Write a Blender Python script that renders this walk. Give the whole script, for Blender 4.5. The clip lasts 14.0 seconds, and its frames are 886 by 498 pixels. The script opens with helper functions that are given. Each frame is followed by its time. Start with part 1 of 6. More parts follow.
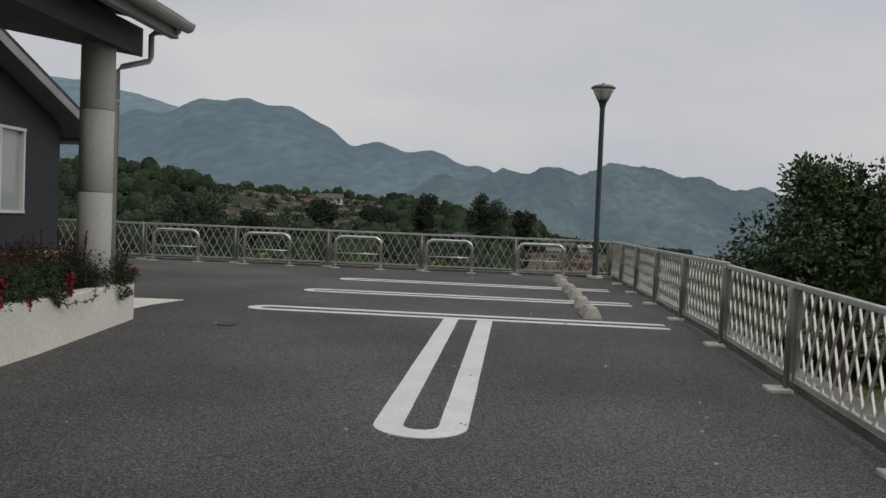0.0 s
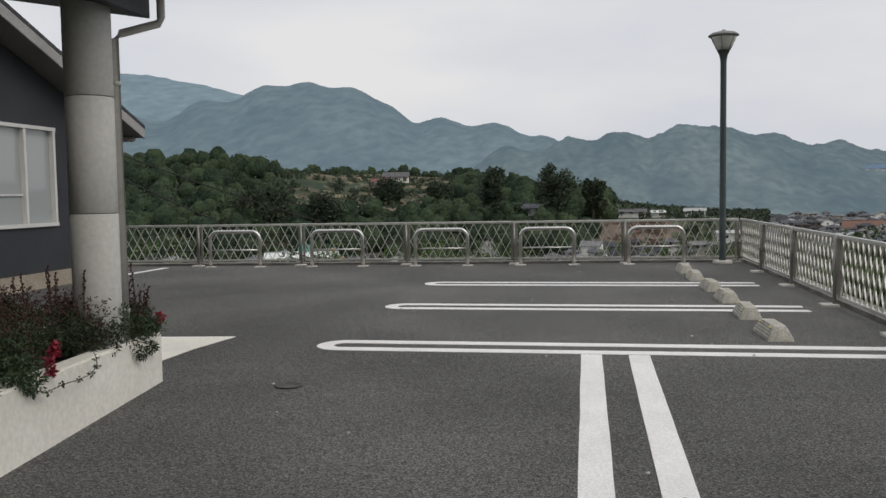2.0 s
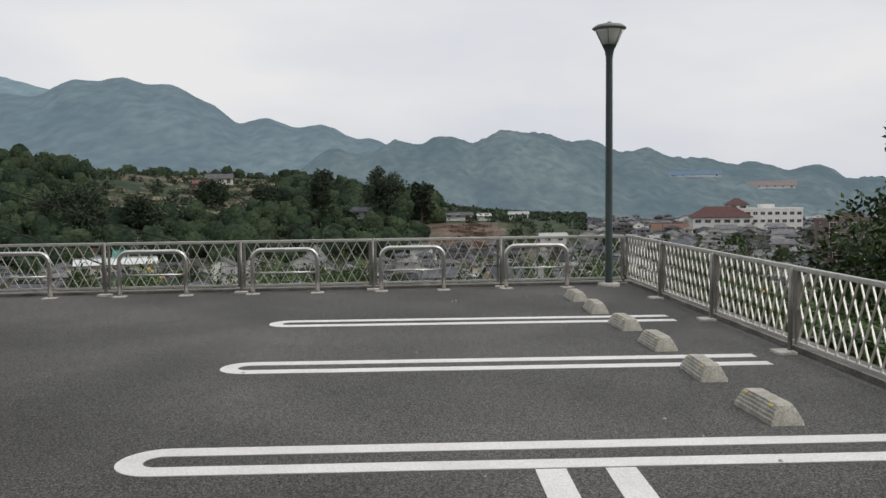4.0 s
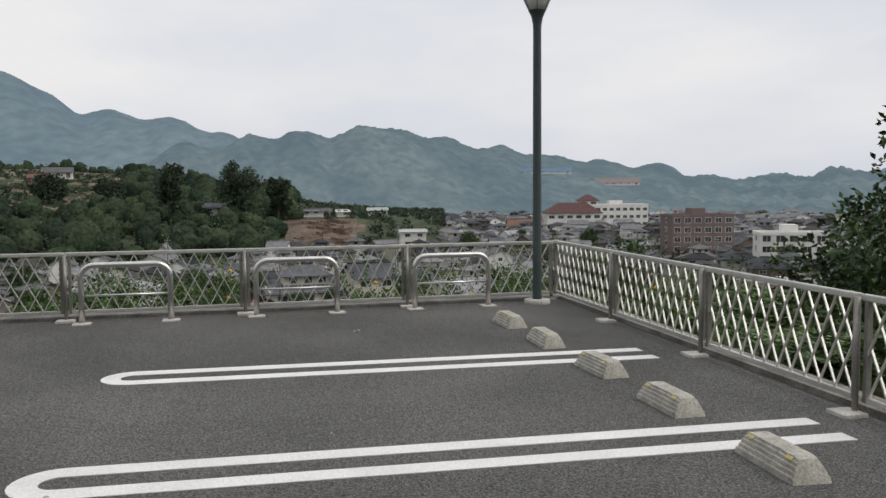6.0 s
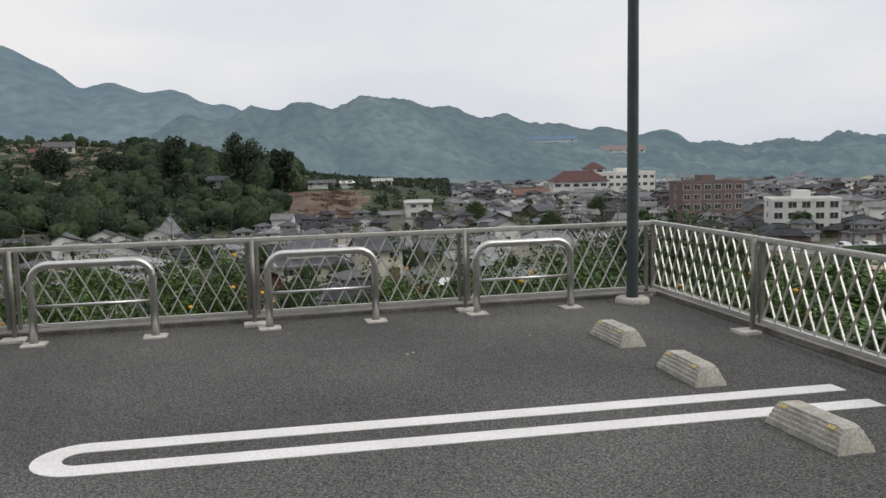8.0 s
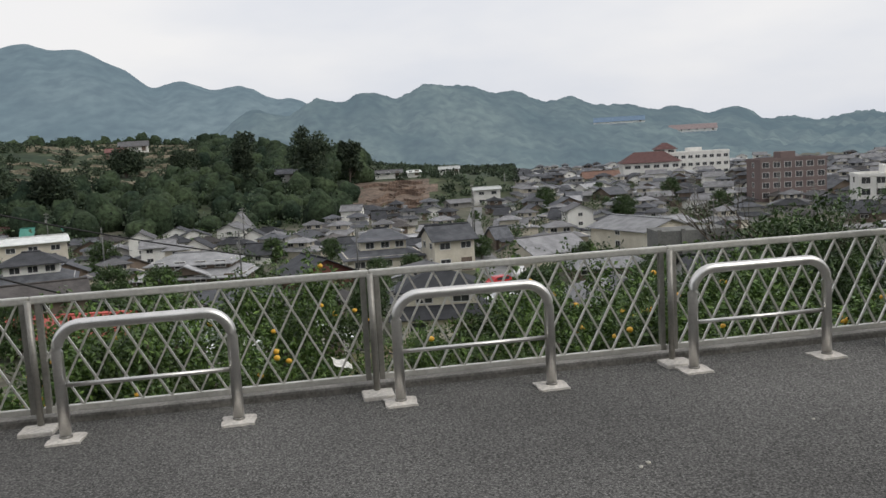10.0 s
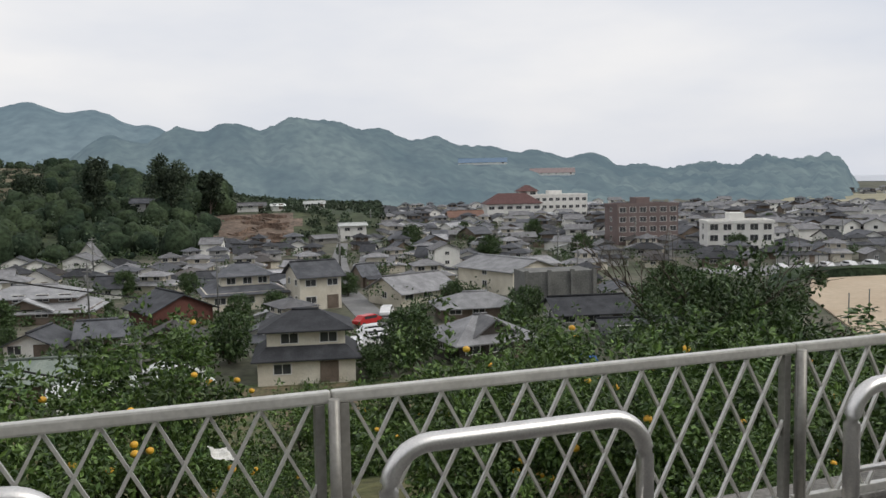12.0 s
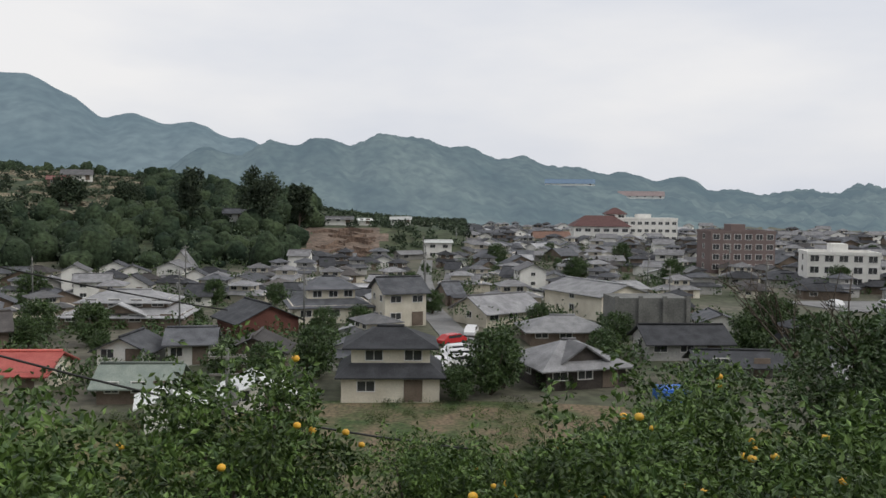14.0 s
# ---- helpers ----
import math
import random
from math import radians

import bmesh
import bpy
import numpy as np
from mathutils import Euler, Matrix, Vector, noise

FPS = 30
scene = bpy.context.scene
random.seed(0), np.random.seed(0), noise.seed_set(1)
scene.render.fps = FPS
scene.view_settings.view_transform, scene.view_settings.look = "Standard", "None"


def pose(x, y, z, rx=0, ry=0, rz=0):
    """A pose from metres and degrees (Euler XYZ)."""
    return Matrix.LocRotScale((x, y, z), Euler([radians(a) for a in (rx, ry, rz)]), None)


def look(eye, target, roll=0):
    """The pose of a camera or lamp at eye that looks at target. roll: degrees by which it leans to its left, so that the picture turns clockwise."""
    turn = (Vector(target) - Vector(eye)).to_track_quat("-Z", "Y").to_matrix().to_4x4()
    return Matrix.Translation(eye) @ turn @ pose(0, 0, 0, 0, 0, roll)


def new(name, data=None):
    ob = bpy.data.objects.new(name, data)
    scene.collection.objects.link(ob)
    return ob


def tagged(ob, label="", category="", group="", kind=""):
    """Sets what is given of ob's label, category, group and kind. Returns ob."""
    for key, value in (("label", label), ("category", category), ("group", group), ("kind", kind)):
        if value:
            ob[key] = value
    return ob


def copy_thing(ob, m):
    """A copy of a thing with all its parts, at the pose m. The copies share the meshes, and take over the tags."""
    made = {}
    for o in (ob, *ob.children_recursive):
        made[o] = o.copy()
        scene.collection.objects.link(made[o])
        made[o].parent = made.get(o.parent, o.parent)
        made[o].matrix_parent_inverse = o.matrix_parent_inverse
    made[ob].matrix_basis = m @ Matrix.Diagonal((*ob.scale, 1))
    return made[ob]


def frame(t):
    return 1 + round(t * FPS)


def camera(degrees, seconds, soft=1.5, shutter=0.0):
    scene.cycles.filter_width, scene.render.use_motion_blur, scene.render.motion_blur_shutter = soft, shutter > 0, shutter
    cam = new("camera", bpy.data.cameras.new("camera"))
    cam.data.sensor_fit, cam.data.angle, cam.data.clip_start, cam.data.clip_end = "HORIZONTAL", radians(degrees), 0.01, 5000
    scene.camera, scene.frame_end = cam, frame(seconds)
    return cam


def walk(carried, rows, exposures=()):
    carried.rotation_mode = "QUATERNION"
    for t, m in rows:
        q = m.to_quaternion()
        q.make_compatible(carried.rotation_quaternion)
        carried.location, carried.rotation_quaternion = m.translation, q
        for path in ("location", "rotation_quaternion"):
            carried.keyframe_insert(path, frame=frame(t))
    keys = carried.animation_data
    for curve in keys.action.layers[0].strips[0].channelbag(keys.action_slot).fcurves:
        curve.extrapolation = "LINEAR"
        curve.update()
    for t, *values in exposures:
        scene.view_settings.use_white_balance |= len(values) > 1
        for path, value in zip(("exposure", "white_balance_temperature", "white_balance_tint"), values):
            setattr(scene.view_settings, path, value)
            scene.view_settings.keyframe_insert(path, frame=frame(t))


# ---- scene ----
cam = camera(54.9, 14.0)

PATH = [
    (0, (3.121, -14.89, 1.101), (2.949, -12.899, 1.035), 2.3),
    (0.5, (3.02, -14.222, 1.175), (2.944, -12.225, 1.089), 0.7),
    (1, (2.847, -13.594, 1.24), (2.645, -11.606, 1.154), 0.2),
    (1.5, (2.63, -12.964, 1.28), (2.365, -10.986, 1.149), -0.8),
    (2, (2.377, -12.385, 1.335), (2.047, -10.417, 1.206), -0.9),
    (2.5, (2.104, -11.822, 1.4), (1.738, -9.86, 1.278), -2.2),
    (3, (1.891, -11.187, 1.443), (1.511, -9.225, 1.349), -1.1),
    (3.5, (1.743, -10.553, 1.485), (1.53, -8.567, 1.38), -1.7),
    (4, (1.688, -9.871, 1.493), (1.759, -7.876, 1.365), -0.6),
    (6.5, (1.295, -6.465, 1.519), (1.699, -4.512, 1.373), -0.4),
    (7, (1.278, -5.808, 1.487), (1.666, -3.853, 1.319), -0.8),
    (9.5, (1.057, -2.441, 1.536), (1.454, -0.496, 1.294), -1.8),
    (10, (0.904, -1.829, 1.555), (1.136, 0.144, 1.32), -3.2),
    (10.5, (0.786, -1.211, 1.568), (0.867, 0.779, 1.394), -3.7),
    (11, (0.688, -0.593, 1.549), (0.854, 1.391, 1.353), -4.6),
    (11.5, (0.629, -0.013, 1.546), (0.919, 1.956, 1.352), -3.9),
    (12, (0.628, 0.64, 1.543), (1.178, 2.556, 1.381), -1.1),
    (12.5, (0.702, 1.224, 1.572), (1.49, 3.06, 1.478), 2.5),
    (13, (0.782, 1.87, 1.573), (1.676, 3.658, 1.517), 2.5),
    (13.5, (0.687, 2.283, 1.562), (1.413, 4.145, 1.475), 0.6),
    (14, (0.406, 2.621, 1.542), (0.768, 4.584, 1.424), 0.7),
]
walk(cam, [(t, look(eye, target, roll)) for t, eye, target, roll in PATH],
     exposures=[(0, -0.34), (1.0, -0.36), (1.5, -0.07), (2.0, 0.02), (3.0, 0.15), (4.0, 0.10), (6.5, 0.15), (9.5, 0.16), (10.0, 0.22), (10.5, 0.17), (11.0, 0.12), (12.0, 0.22), (12.5, 0.29), (13.0, 0.15), (13.5, 0.10), (14.0, 0.18)])

# ---- light ----
world = bpy.data.worlds.new("sky")
scene.world = world
world.use_nodes = True
wn, wl = world.node_tree.nodes, world.node_tree.links
wn.clear()
w_out = wn.new("ShaderNodeOutputWorld")
w_bg = wn.new("ShaderNodeBackground")
w_sky = wn.new("ShaderNodeTexSky")
w_sky.sky_type = "NISHITA"
w_sky.sun_disc = False
w_sky.sun_elevation = radians(44)
w_sky.sun_rotation = radians(124)
w_sky.dust_density = 4.0
w_scale = wn.new("ShaderNodeMix")
w_scale.data_type, w_scale.blend_type = "RGBA", "MULTIPLY"
w_scale.inputs["Factor"].default_value = 1.0
w_scale.inputs["B"].default_value = (0.1, 0.1, 0.1, 1)
wl.new(w_sky.outputs[0], w_scale.inputs["A"])
w_co = wn.new("ShaderNodeTexCoord")
w_map = wn.new("ShaderNodeMapping")
w_map.inputs["Scale"].default_value = (1.0, 1.0, 3.2)
wl.new(w_co.outputs["Generated"], w_map.inputs["Vector"])
w_noise = wn.new("ShaderNodeTexNoise")
w_noise.inputs["Scale"].default_value = 1.9
w_noise.inputs["Detail"].default_value = 5
w_noise.inputs["Roughness"].default_value = 0.52
wl.new(w_map.outputs[0], w_noise.inputs["Vector"])
w_ramp = wn.new("ShaderNodeValToRGB")
w_ramp.color_ramp.elements[0].position, w_ramp.color_ramp.elements[0].color = 0.32, (0.60, 0.63, 0.70, 1)
w_ramp.color_ramp.elements[1].position, w_ramp.color_ramp.elements[1].color = 0.68, (0.80, 0.79, 0.79, 1)
wl.new(w_noise.outputs[0], w_ramp.inputs[0])
w_mix = wn.new("ShaderNodeMix")
w_mix.data_type = "RGBA"
w_mix.inputs["Factor"].default_value = 0.93
wl.new(w_scale.outputs["Result"], w_mix.inputs["A"])
wl.new(w_ramp.outputs[0], w_mix.inputs["B"])
wl.new(w_mix.outputs["Result"], w_bg.inputs["Color"])
w_bg.inputs["Strength"].default_value = 1.0
wl.new(w_bg.outputs[0], w_out.inputs["Surface"])

sun = new("sun", bpy.data.lights.new("sun", "SUN"))
sun.data.energy, sun.data.angle, sun.data.color = 1.0, radians(30), (1.0, 0.96, 0.9)
sun.matrix_world = look((38, -26, 44), (0, 0, 0))


# ---- materials ----
def mat(name, a, b=None, rough=0.8, scale=3.0, fine=60.0, fine_amount=0.25, bump=0.2, metal=0.0, spec=0.4, per_object=0.0, bump_dist=0.01):
    """A surface that varies between the colours a and b at a coarse scale, with fine grain in colour and relief."""
    m = bpy.data.materials.new(name)
    m.use_nodes = True
    n, l = m.node_tree.nodes, m.node_tree.links
    s = n["Principled BSDF"]
    co = n.new("ShaderNodeTexCoord")
    coarse = n.new("ShaderNodeTexNoise")
    coarse.inputs["Scale"].default_value, coarse.inputs["Detail"].default_value = scale, 4
    grain = n.new("ShaderNodeTexNoise")
    grain.inputs["Scale"].default_value, grain.inputs["Detail"].default_value = fine, 3
    for t in (coarse, grain):
        l.new(co.outputs["Object"], t.inputs["Vector"])
    ramp = n.new("ShaderNodeValToRGB")
    ramp.color_ramp.elements[0].position, ramp.color_ramp.elements[1].position = 0.35, 0.65
    ramp.color_ramp.elements[0].color = (*a, 1)
    ramp.color_ramp.elements[1].color = (*(b or a), 1)
    l.new(coarse.outputs[0], ramp.inputs[0])
    gr = n.new("ShaderNodeMapRange")
    gr.inputs["From Min"].default_value, gr.inputs["From Max"].default_value = 0.3, 0.7
    gr.inputs["To Min"].default_value, gr.inputs["To Max"].default_value = 1 - fine_amount, 1 + fine_amount
    l.new(grain.outputs[0], gr.inputs["Value"])
    mul = n.new("ShaderNodeMix")
    mul.data_type, mul.blend_type = "RGBA", "MULTIPLY"
    mul.inputs["Factor"].default_value = 1.0
    l.new(ramp.outputs[0], mul.inputs["A"])
    l.new(gr.outputs[0], mul.inputs["B"])
    last = mul.outputs["Result"]
    if per_object:
        info = n.new("ShaderNodeObjectInfo")
        pr = n.new("ShaderNodeMapRange")
        pr.inputs["To Min"].default_value, pr.inputs["To Max"].default_value = 1 - per_object, 1 + per_object
        l.new(info.outputs["Random"], pr.inputs["Value"])
        m2 = n.new("ShaderNodeMix")
        m2.data_type, m2.blend_type = "RGBA", "MULTIPLY"
        m2.inputs["Factor"].default_value = 1.0
        l.new(last, m2.inputs["A"])
        l.new(pr.outputs[0], m2.inputs["B"])
        last = m2.outputs["Result"]
    l.new(last, s.inputs["Base Color"])
    s.inputs["Roughness"].default_value = rough
    s.inputs["Metallic"].default_value = metal
    s.inputs["Specular IOR Level"].default_value = spec
    if bump:
        bp = n.new("ShaderNodeBump")
        bp.inputs["Strength"].default_value, bp.inputs["Distance"].default_value = bump, bump_dist
        l.new(grain.outputs[0], bp.inputs["Height"])
        l.new(bp.outputs[0], s.inputs["Normal"])
    return m


def leaf_mat(name, a, b, rough=0.5, scale=2.2):
    """Leaves that differ one from another, lightened and darkened in patches by noise."""
    m = bpy.data.materials.new(name)
    m.use_nodes = True
    n, l = m.node_tree.nodes, m.node_tree.links
    s = n["Principled BSDF"]
    geo = n.new("ShaderNodeNewGeometry")
    ramp = n.new("ShaderNodeValToRGB")
    ramp.color_ramp.elements[0].color, ramp.color_ramp.elements[1].color = (*a, 1), (*b, 1)
    l.new(geo.outputs["Random Per Island"], ramp.inputs[0])
    co = n.new("ShaderNodeTexCoord")
    patch = n.new("ShaderNodeTexNoise")
    patch.inputs["Scale"].default_value, patch.inputs["Detail"].default_value = scale, 2
    l.new(co.outputs["Object"], patch.inputs["Vector"])
    mr = n.new("ShaderNodeMapRange")
    mr.inputs["From Min"].default_value, mr.inputs["From Max"].default_value = 0.35, 0.65
    mr.inputs["To Min"].default_value, mr.inputs["To Max"].default_value = 0.5, 1.4
    l.new(patch.outputs[0], mr.inputs["Value"])
    mx = n.new("ShaderNodeMix")
    mx.data_type, mx.blend_type = "RGBA", "MULTIPLY"
    mx.inputs["Factor"].default_value = 1.0
    l.new(ramp.outputs[0], mx.inputs["A"])
    l.new(mr.outputs[0], mx.inputs["B"])
    l.new(mx.outputs["Result"], s.inputs["Base Color"])
    s.inputs["Roughness"].default_value = rough
    s.inputs["Specular IOR Level"].default_value = 0.35
    return m


def roof_mat(name, a, b, course=0.28, rough=0.72):
    """Tile or sheet courses that step down the slope, with weathered patches."""
    m = mat(name, a, b, rough=rough, scale=0.7, fine=9.0, fine_amount=0.22, bump=0.0, per_object=0.42, spec=0.22)
    n, l = m.node_tree.nodes, m.node_tree.links
    co = n.new("ShaderNodeTexCoord")
    w = n.new("ShaderNodeTexWave")
    w.wave_type, w.bands_direction, w.wave_profile = "BANDS", "Z", "SAW"
    w.inputs["Scale"].default_value = 0.314 / course
    l.new(co.outputs["Object"], w.inputs["Vector"])
    bp = n.new("ShaderNodeBump")
    bp.inputs["Strength"].default_value, bp.inputs["Distance"].default_value = 0.6, 0.06
    l.new(w.outputs[0], bp.inputs["Height"])
    l.new(bp.outputs[0], n["Principled BSDF"].inputs["Normal"])
    return m


def haze_mat(name, a, b, glow, scale):
    """Far hillsides, a backdrop: haze of summer air painted as tint and faint glow."""
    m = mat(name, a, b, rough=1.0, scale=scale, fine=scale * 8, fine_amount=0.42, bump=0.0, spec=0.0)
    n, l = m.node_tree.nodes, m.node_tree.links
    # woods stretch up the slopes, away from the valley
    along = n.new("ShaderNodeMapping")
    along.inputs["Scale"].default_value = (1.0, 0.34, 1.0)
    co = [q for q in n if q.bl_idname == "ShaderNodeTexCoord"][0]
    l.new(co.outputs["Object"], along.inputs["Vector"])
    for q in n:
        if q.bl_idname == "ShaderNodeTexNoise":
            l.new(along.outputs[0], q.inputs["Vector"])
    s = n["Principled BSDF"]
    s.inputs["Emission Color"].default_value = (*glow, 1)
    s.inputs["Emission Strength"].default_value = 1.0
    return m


def asphalt_mat():
    m = mat("asphalt", (0.098, 0.096, 0.091), (0.136, 0.133, 0.126), rough=0.92, scale=0.55, fine=60.0, fine_amount=0.40, bump=0.6, spec=0.25, bump_dist=0.008)
    n, l = m.node_tree.nodes, m.node_tree.links
    co = n.new("ShaderNodeTexCoord")
    v = n.new("ShaderNodeTexVoronoi")
    v.inputs["Scale"].default_value = 118.0
    l.new(co.outputs["Object"], v.inputs["Vector"])
    lum = n.new("ShaderNodeRGBToBW")
    l.new(v.outputs["Color"], lum.inputs[0])
    # each stone of the aggregate has its own tone; pits between are darkened in colour only
    mr = n.new("ShaderNodeMapRange")
    mr.inputs["From Min"].default_value, mr.inputs["From Max"].default_value = 0.2, 0.8
    mr.inputs["To Min"].default_value, mr.inputs["To Max"].default_value = 0.55, 1.55
    l.new(lum.outputs[0], mr.inputs["Value"])
    pit = n.new("ShaderNodeMapRange")
    pit.inputs["From Min"].default_value, pit.inputs["From Max"].default_value = 0.35, 0.75
    pit.inputs["To Min"].default_value, pit.inputs["To Max"].default_value = 1.12, 0.62
    l.new(v.outputs["Distance"], pit.inputs["Value"])
    both = n.new("ShaderNodeMath")
    both.operation = "MULTIPLY"
    l.new(mr.outputs[0], both.inputs[0])
    l.new(pit.outputs[0], both.inputs[1])
    old = n["Principled BSDF"].inputs["Base Color"].links[0].from_socket
    mx = n.new("ShaderNodeMix")
    mx.data_type, mx.blend_type = "RGBA", "MULTIPLY"
    mx.inputs["Factor"].default_value = 1.0
    l.new(old, mx.inputs["A"])
    l.new(both.outputs[0], mx.inputs["B"])
    # large stains
    big = n.new("ShaderNodeTexNoise")
    big.inputs["Scale"].default_value, big.inputs["Detail"].default_value = 0.23, 6
    l.new(co.outputs["Object"], big.inputs["Vector"])
    br = n.new("ShaderNodeMapRange")
    br.inputs["From Min"].default_value, br.inputs["From Max"].default_value = 0.3, 0.7
    br.inputs["To Min"].default_value, br.inputs["To Max"].default_value = 0.8, 1.16
    l.new(big.outputs[0], br.inputs["Value"])
    m3 = n.new("ShaderNodeMix")
    m3.data_type, m3.blend_type = "RGBA", "MULTIPLY"
    m3.inputs["Factor"].default_value = 1.0
    l.new(mx.outputs["Result"], m3.inputs["A"])
    l.new(br.outputs[0], m3.inputs["B"])
    l.new(m3.outputs["Result"], n["Principled BSDF"].inputs["Base Color"])
    return m


ASPHALT = asphalt_mat()
PAINT = mat("road_paint", (0.78, 0.76, 0.74), (0.86, 0.84, 0.82), rough=0.75, scale=2.5, fine=70, fine_amount=0.12, bump=0.3)
CONCRETE = mat("concrete", (0.48, 0.45, 0.41), (0.62, 0.59, 0.54), rough=0.9, scale=4, fine=50, fine_amount=0.2, bump=0.3)
KERB = mat("kerb_concrete", (0.15, 0.143, 0.128), (0.28, 0.265, 0.24), rough=0.95, scale=3, fine=45, fine_amount=0.3, bump=0.5)
CREAM = mat("planter_paint", (0.74, 0.71, 0.63), (0.84, 0.81, 0.73), rough=0.8, scale=1.4, fine=30, fine_amount=0.08, bump=0.15)
COLUMN = mat("column_concrete", (0.50, 0.49, 0.455), (0.545, 0.535, 0.50), rough=0.85, scale=1.3, fine=28, fine_amount=0.07, bump=0.25)
JOINT = mat("joint", (0.10, 0.10, 0.095), rough=0.9)
FENCE = mat("fence_metal", (0.52, 0.51, 0.47), (0.64, 0.63, 0.59), rough=0.42, scale=4, fine=40, fine_amount=0.1, bump=0.05, metal=0.55)
POST = mat("post_metal", (0.24, 0.23, 0.21), (0.32, 0.31, 0.28), rough=0.45, scale=4, fine=40, fine_amount=0.12, bump=0.05, metal=0.5)
STEEL = mat("stainless", (0.66, 0.645, 0.62), (0.76, 0.745, 0.72), rough=0.37, scale=8, fine=120, fine_amount=0.08, bump=0.03, metal=1.0)
STOP = mat("stop_concrete", (0.36, 0.345, 0.295), (0.52, 0.50, 0.44), rough=0.95, scale=9, fine=60, fine_amount=0.25, bump=0.5)
YELLOW = mat("reflector_yellow", (0.50, 0.40, 0.12), (0.58, 0.48, 0.20), rough=0.4, fine=90)
LAMP = mat("lamp_paint", (0.050, 0.066, 0.068), (0.065, 0.082, 0.084), rough=0.45, scale=3, fine=30, fine_amount=0.1, bump=0.05)
LAMP_CAP = mat("lamp_cap", (0.20, 0.20, 0.20), (0.26, 0.26, 0.25), rough=0.5)
LAMP_GLASS = mat("lamp_glass", (0.62, 0.62, 0.60), (0.70, 0.70, 0.68), rough=0.25, fine_amount=0.05, bump=0.0)
DARK_WALL = mat("dark_wall", (0.036, 0.038, 0.044), (0.045, 0.047, 0.053), rough=0.8, scale=1.2, fine=40, fine_amount=0.15, bump=0.3)
SOFFIT = mat("soffit", (0.17, 0.165, 0.16), (0.20, 0.195, 0.19), rough=0.85, scale=2, fine=20, fine_amount=0.08)
FASCIA = mat("fascia", (0.32, 0.31, 0.30), (0.38, 0.37, 0.36), rough=0.7, scale=2, fine=20, fine_amount=0.08)
DARK_ROOF = roof_mat("dark_roof", (0.05, 0.05, 0.055), (0.075, 0.075, 0.08))
CANOPY = mat("canopy_paint", (0.060, 0.062, 0.068), (0.08, 0.082, 0.088), rough=0.7, scale=1.2, fine=20, fine_amount=0.1)
GUTTER = mat("gutter", (0.32, 0.315, 0.30), (0.38, 0.375, 0.355), rough=0.5, scale=3, fine=20, fine_amount=0.08, bump=0.02)
PIPE = mat("downpipe_paint", (0.43, 0.42, 0.39), (0.50, 0.49, 0.455), rough=0.5, scale=2, fine=20, fine_amount=0.08, bump=0.02)
FRAME_AL = mat("window_frame", (0.62, 0.61, 0.58), (0.68, 0.67, 0.64), rough=0.4, fine_amount=0.05, bump=0.0)
SOIL = mat("soil", (0.07, 0.05, 0.035), (0.12, 0.09, 0.06), rough=1.0, scale=4, fine=30, fine_amount=0.3, bump=0.5)
GRASS = mat("slope_grass", (0.045, 0.070, 0.020), (0.15, 0.125, 0.060), rough=1.0, scale=0.25, fine=3.0, fine_amount=0.4, bump=0.6, bump_dist=0.1)
PLAIN = mat("valley_floor", (0.055, 0.066, 0.036), (0.14, 0.13, 0.10), rough=1.0, scale=0.06, fine=0.8, fine_amount=0.35, bump=0.0)
TERRACE = mat("terraces", (0.026, 0.044, 0.022), (0.066, 0.078, 0.038), rough=1.0, scale=0.035, fine=0.3, fine_amount=0.45, bump=0.0)
PLOT = mat("weedy_plot", (0.050, 0.080, 0.026), (0.165, 0.125, 0.080), rough=1.0, scale=0.3, fine=2.5, fine_amount=0.5, bump=0.0)
EARTH = mat("bare_earth", (0.095, 0.072, 0.055), (0.185, 0.137, 0.104), rough=1.0, scale=0.12, fine=0.7, fine_amount=0.45, bump=0.0)
SAND = mat("sports_ground", (0.44, 0.35, 0.25), (0.50, 0.41, 0.30), rough=1.0, scale=0.08, fine=1.0, fine_amount=0.08, bump=0.0)
ROAD = mat("town_road", (0.17, 0.17, 0.17), (0.23, 0.23, 0.225), rough=0.9, scale=0.3, fine=3, fine_amount=0.12, bump=0.0)
FIELD = mat("rice_field", (0.25, 0.235, 0.155), (0.36, 0.335, 0.24), rough=1.0, scale=0.02, fine=0.3, fine_amount=0.1, bump=0.0)
SEA = mat("sea", (0.42, 0.45, 0.49), (0.47, 0.49, 0.53), rough=0.35, scale=0.003, fine=0.05, fine_amount=0.05, bump=0.0)
CITRUS = leaf_mat("citrus_leaves", (0.026, 0.058, 0.015), (0.135, 0.215, 0.052), 0.45)
DARK_LEAF = leaf_mat("dark_leaves", (0.030, 0.062, 0.020), (0.080, 0.125, 0.040), 0.45)
# woodland greens lightened and shifted to blue: haze put into the colour
WOOD_LEAF = leaf_mat("woodland_leaves_haze", (0.024, 0.040, 0.026), (0.070, 0.095, 0.052), 0.85, 0.05)
WOOD_CROWN = mat("woodland_crown_haze", (0.017, 0.029, 0.019), (0.050, 0.070, 0.036), rough=0.95, scale=0.06, fine=0.9, fine_amount=0.55, bump=0.8, spec=0.1, bump_dist=0.6)
RAW_EARTH = mat("raw_earth", (0.092, 0.062, 0.046), (0.17, 0.122, 0.092), rough=1.0, scale=0.15, fine=1.2, fine_amount=0.5, bump=0.0)
BANK = mat("terrace_bank", (0.13, 0.12, 0.085), (0.27, 0.235, 0.17), rough=1.0, scale=0.05, fine=0.6, fine_amount=0.4, bump=0.0)
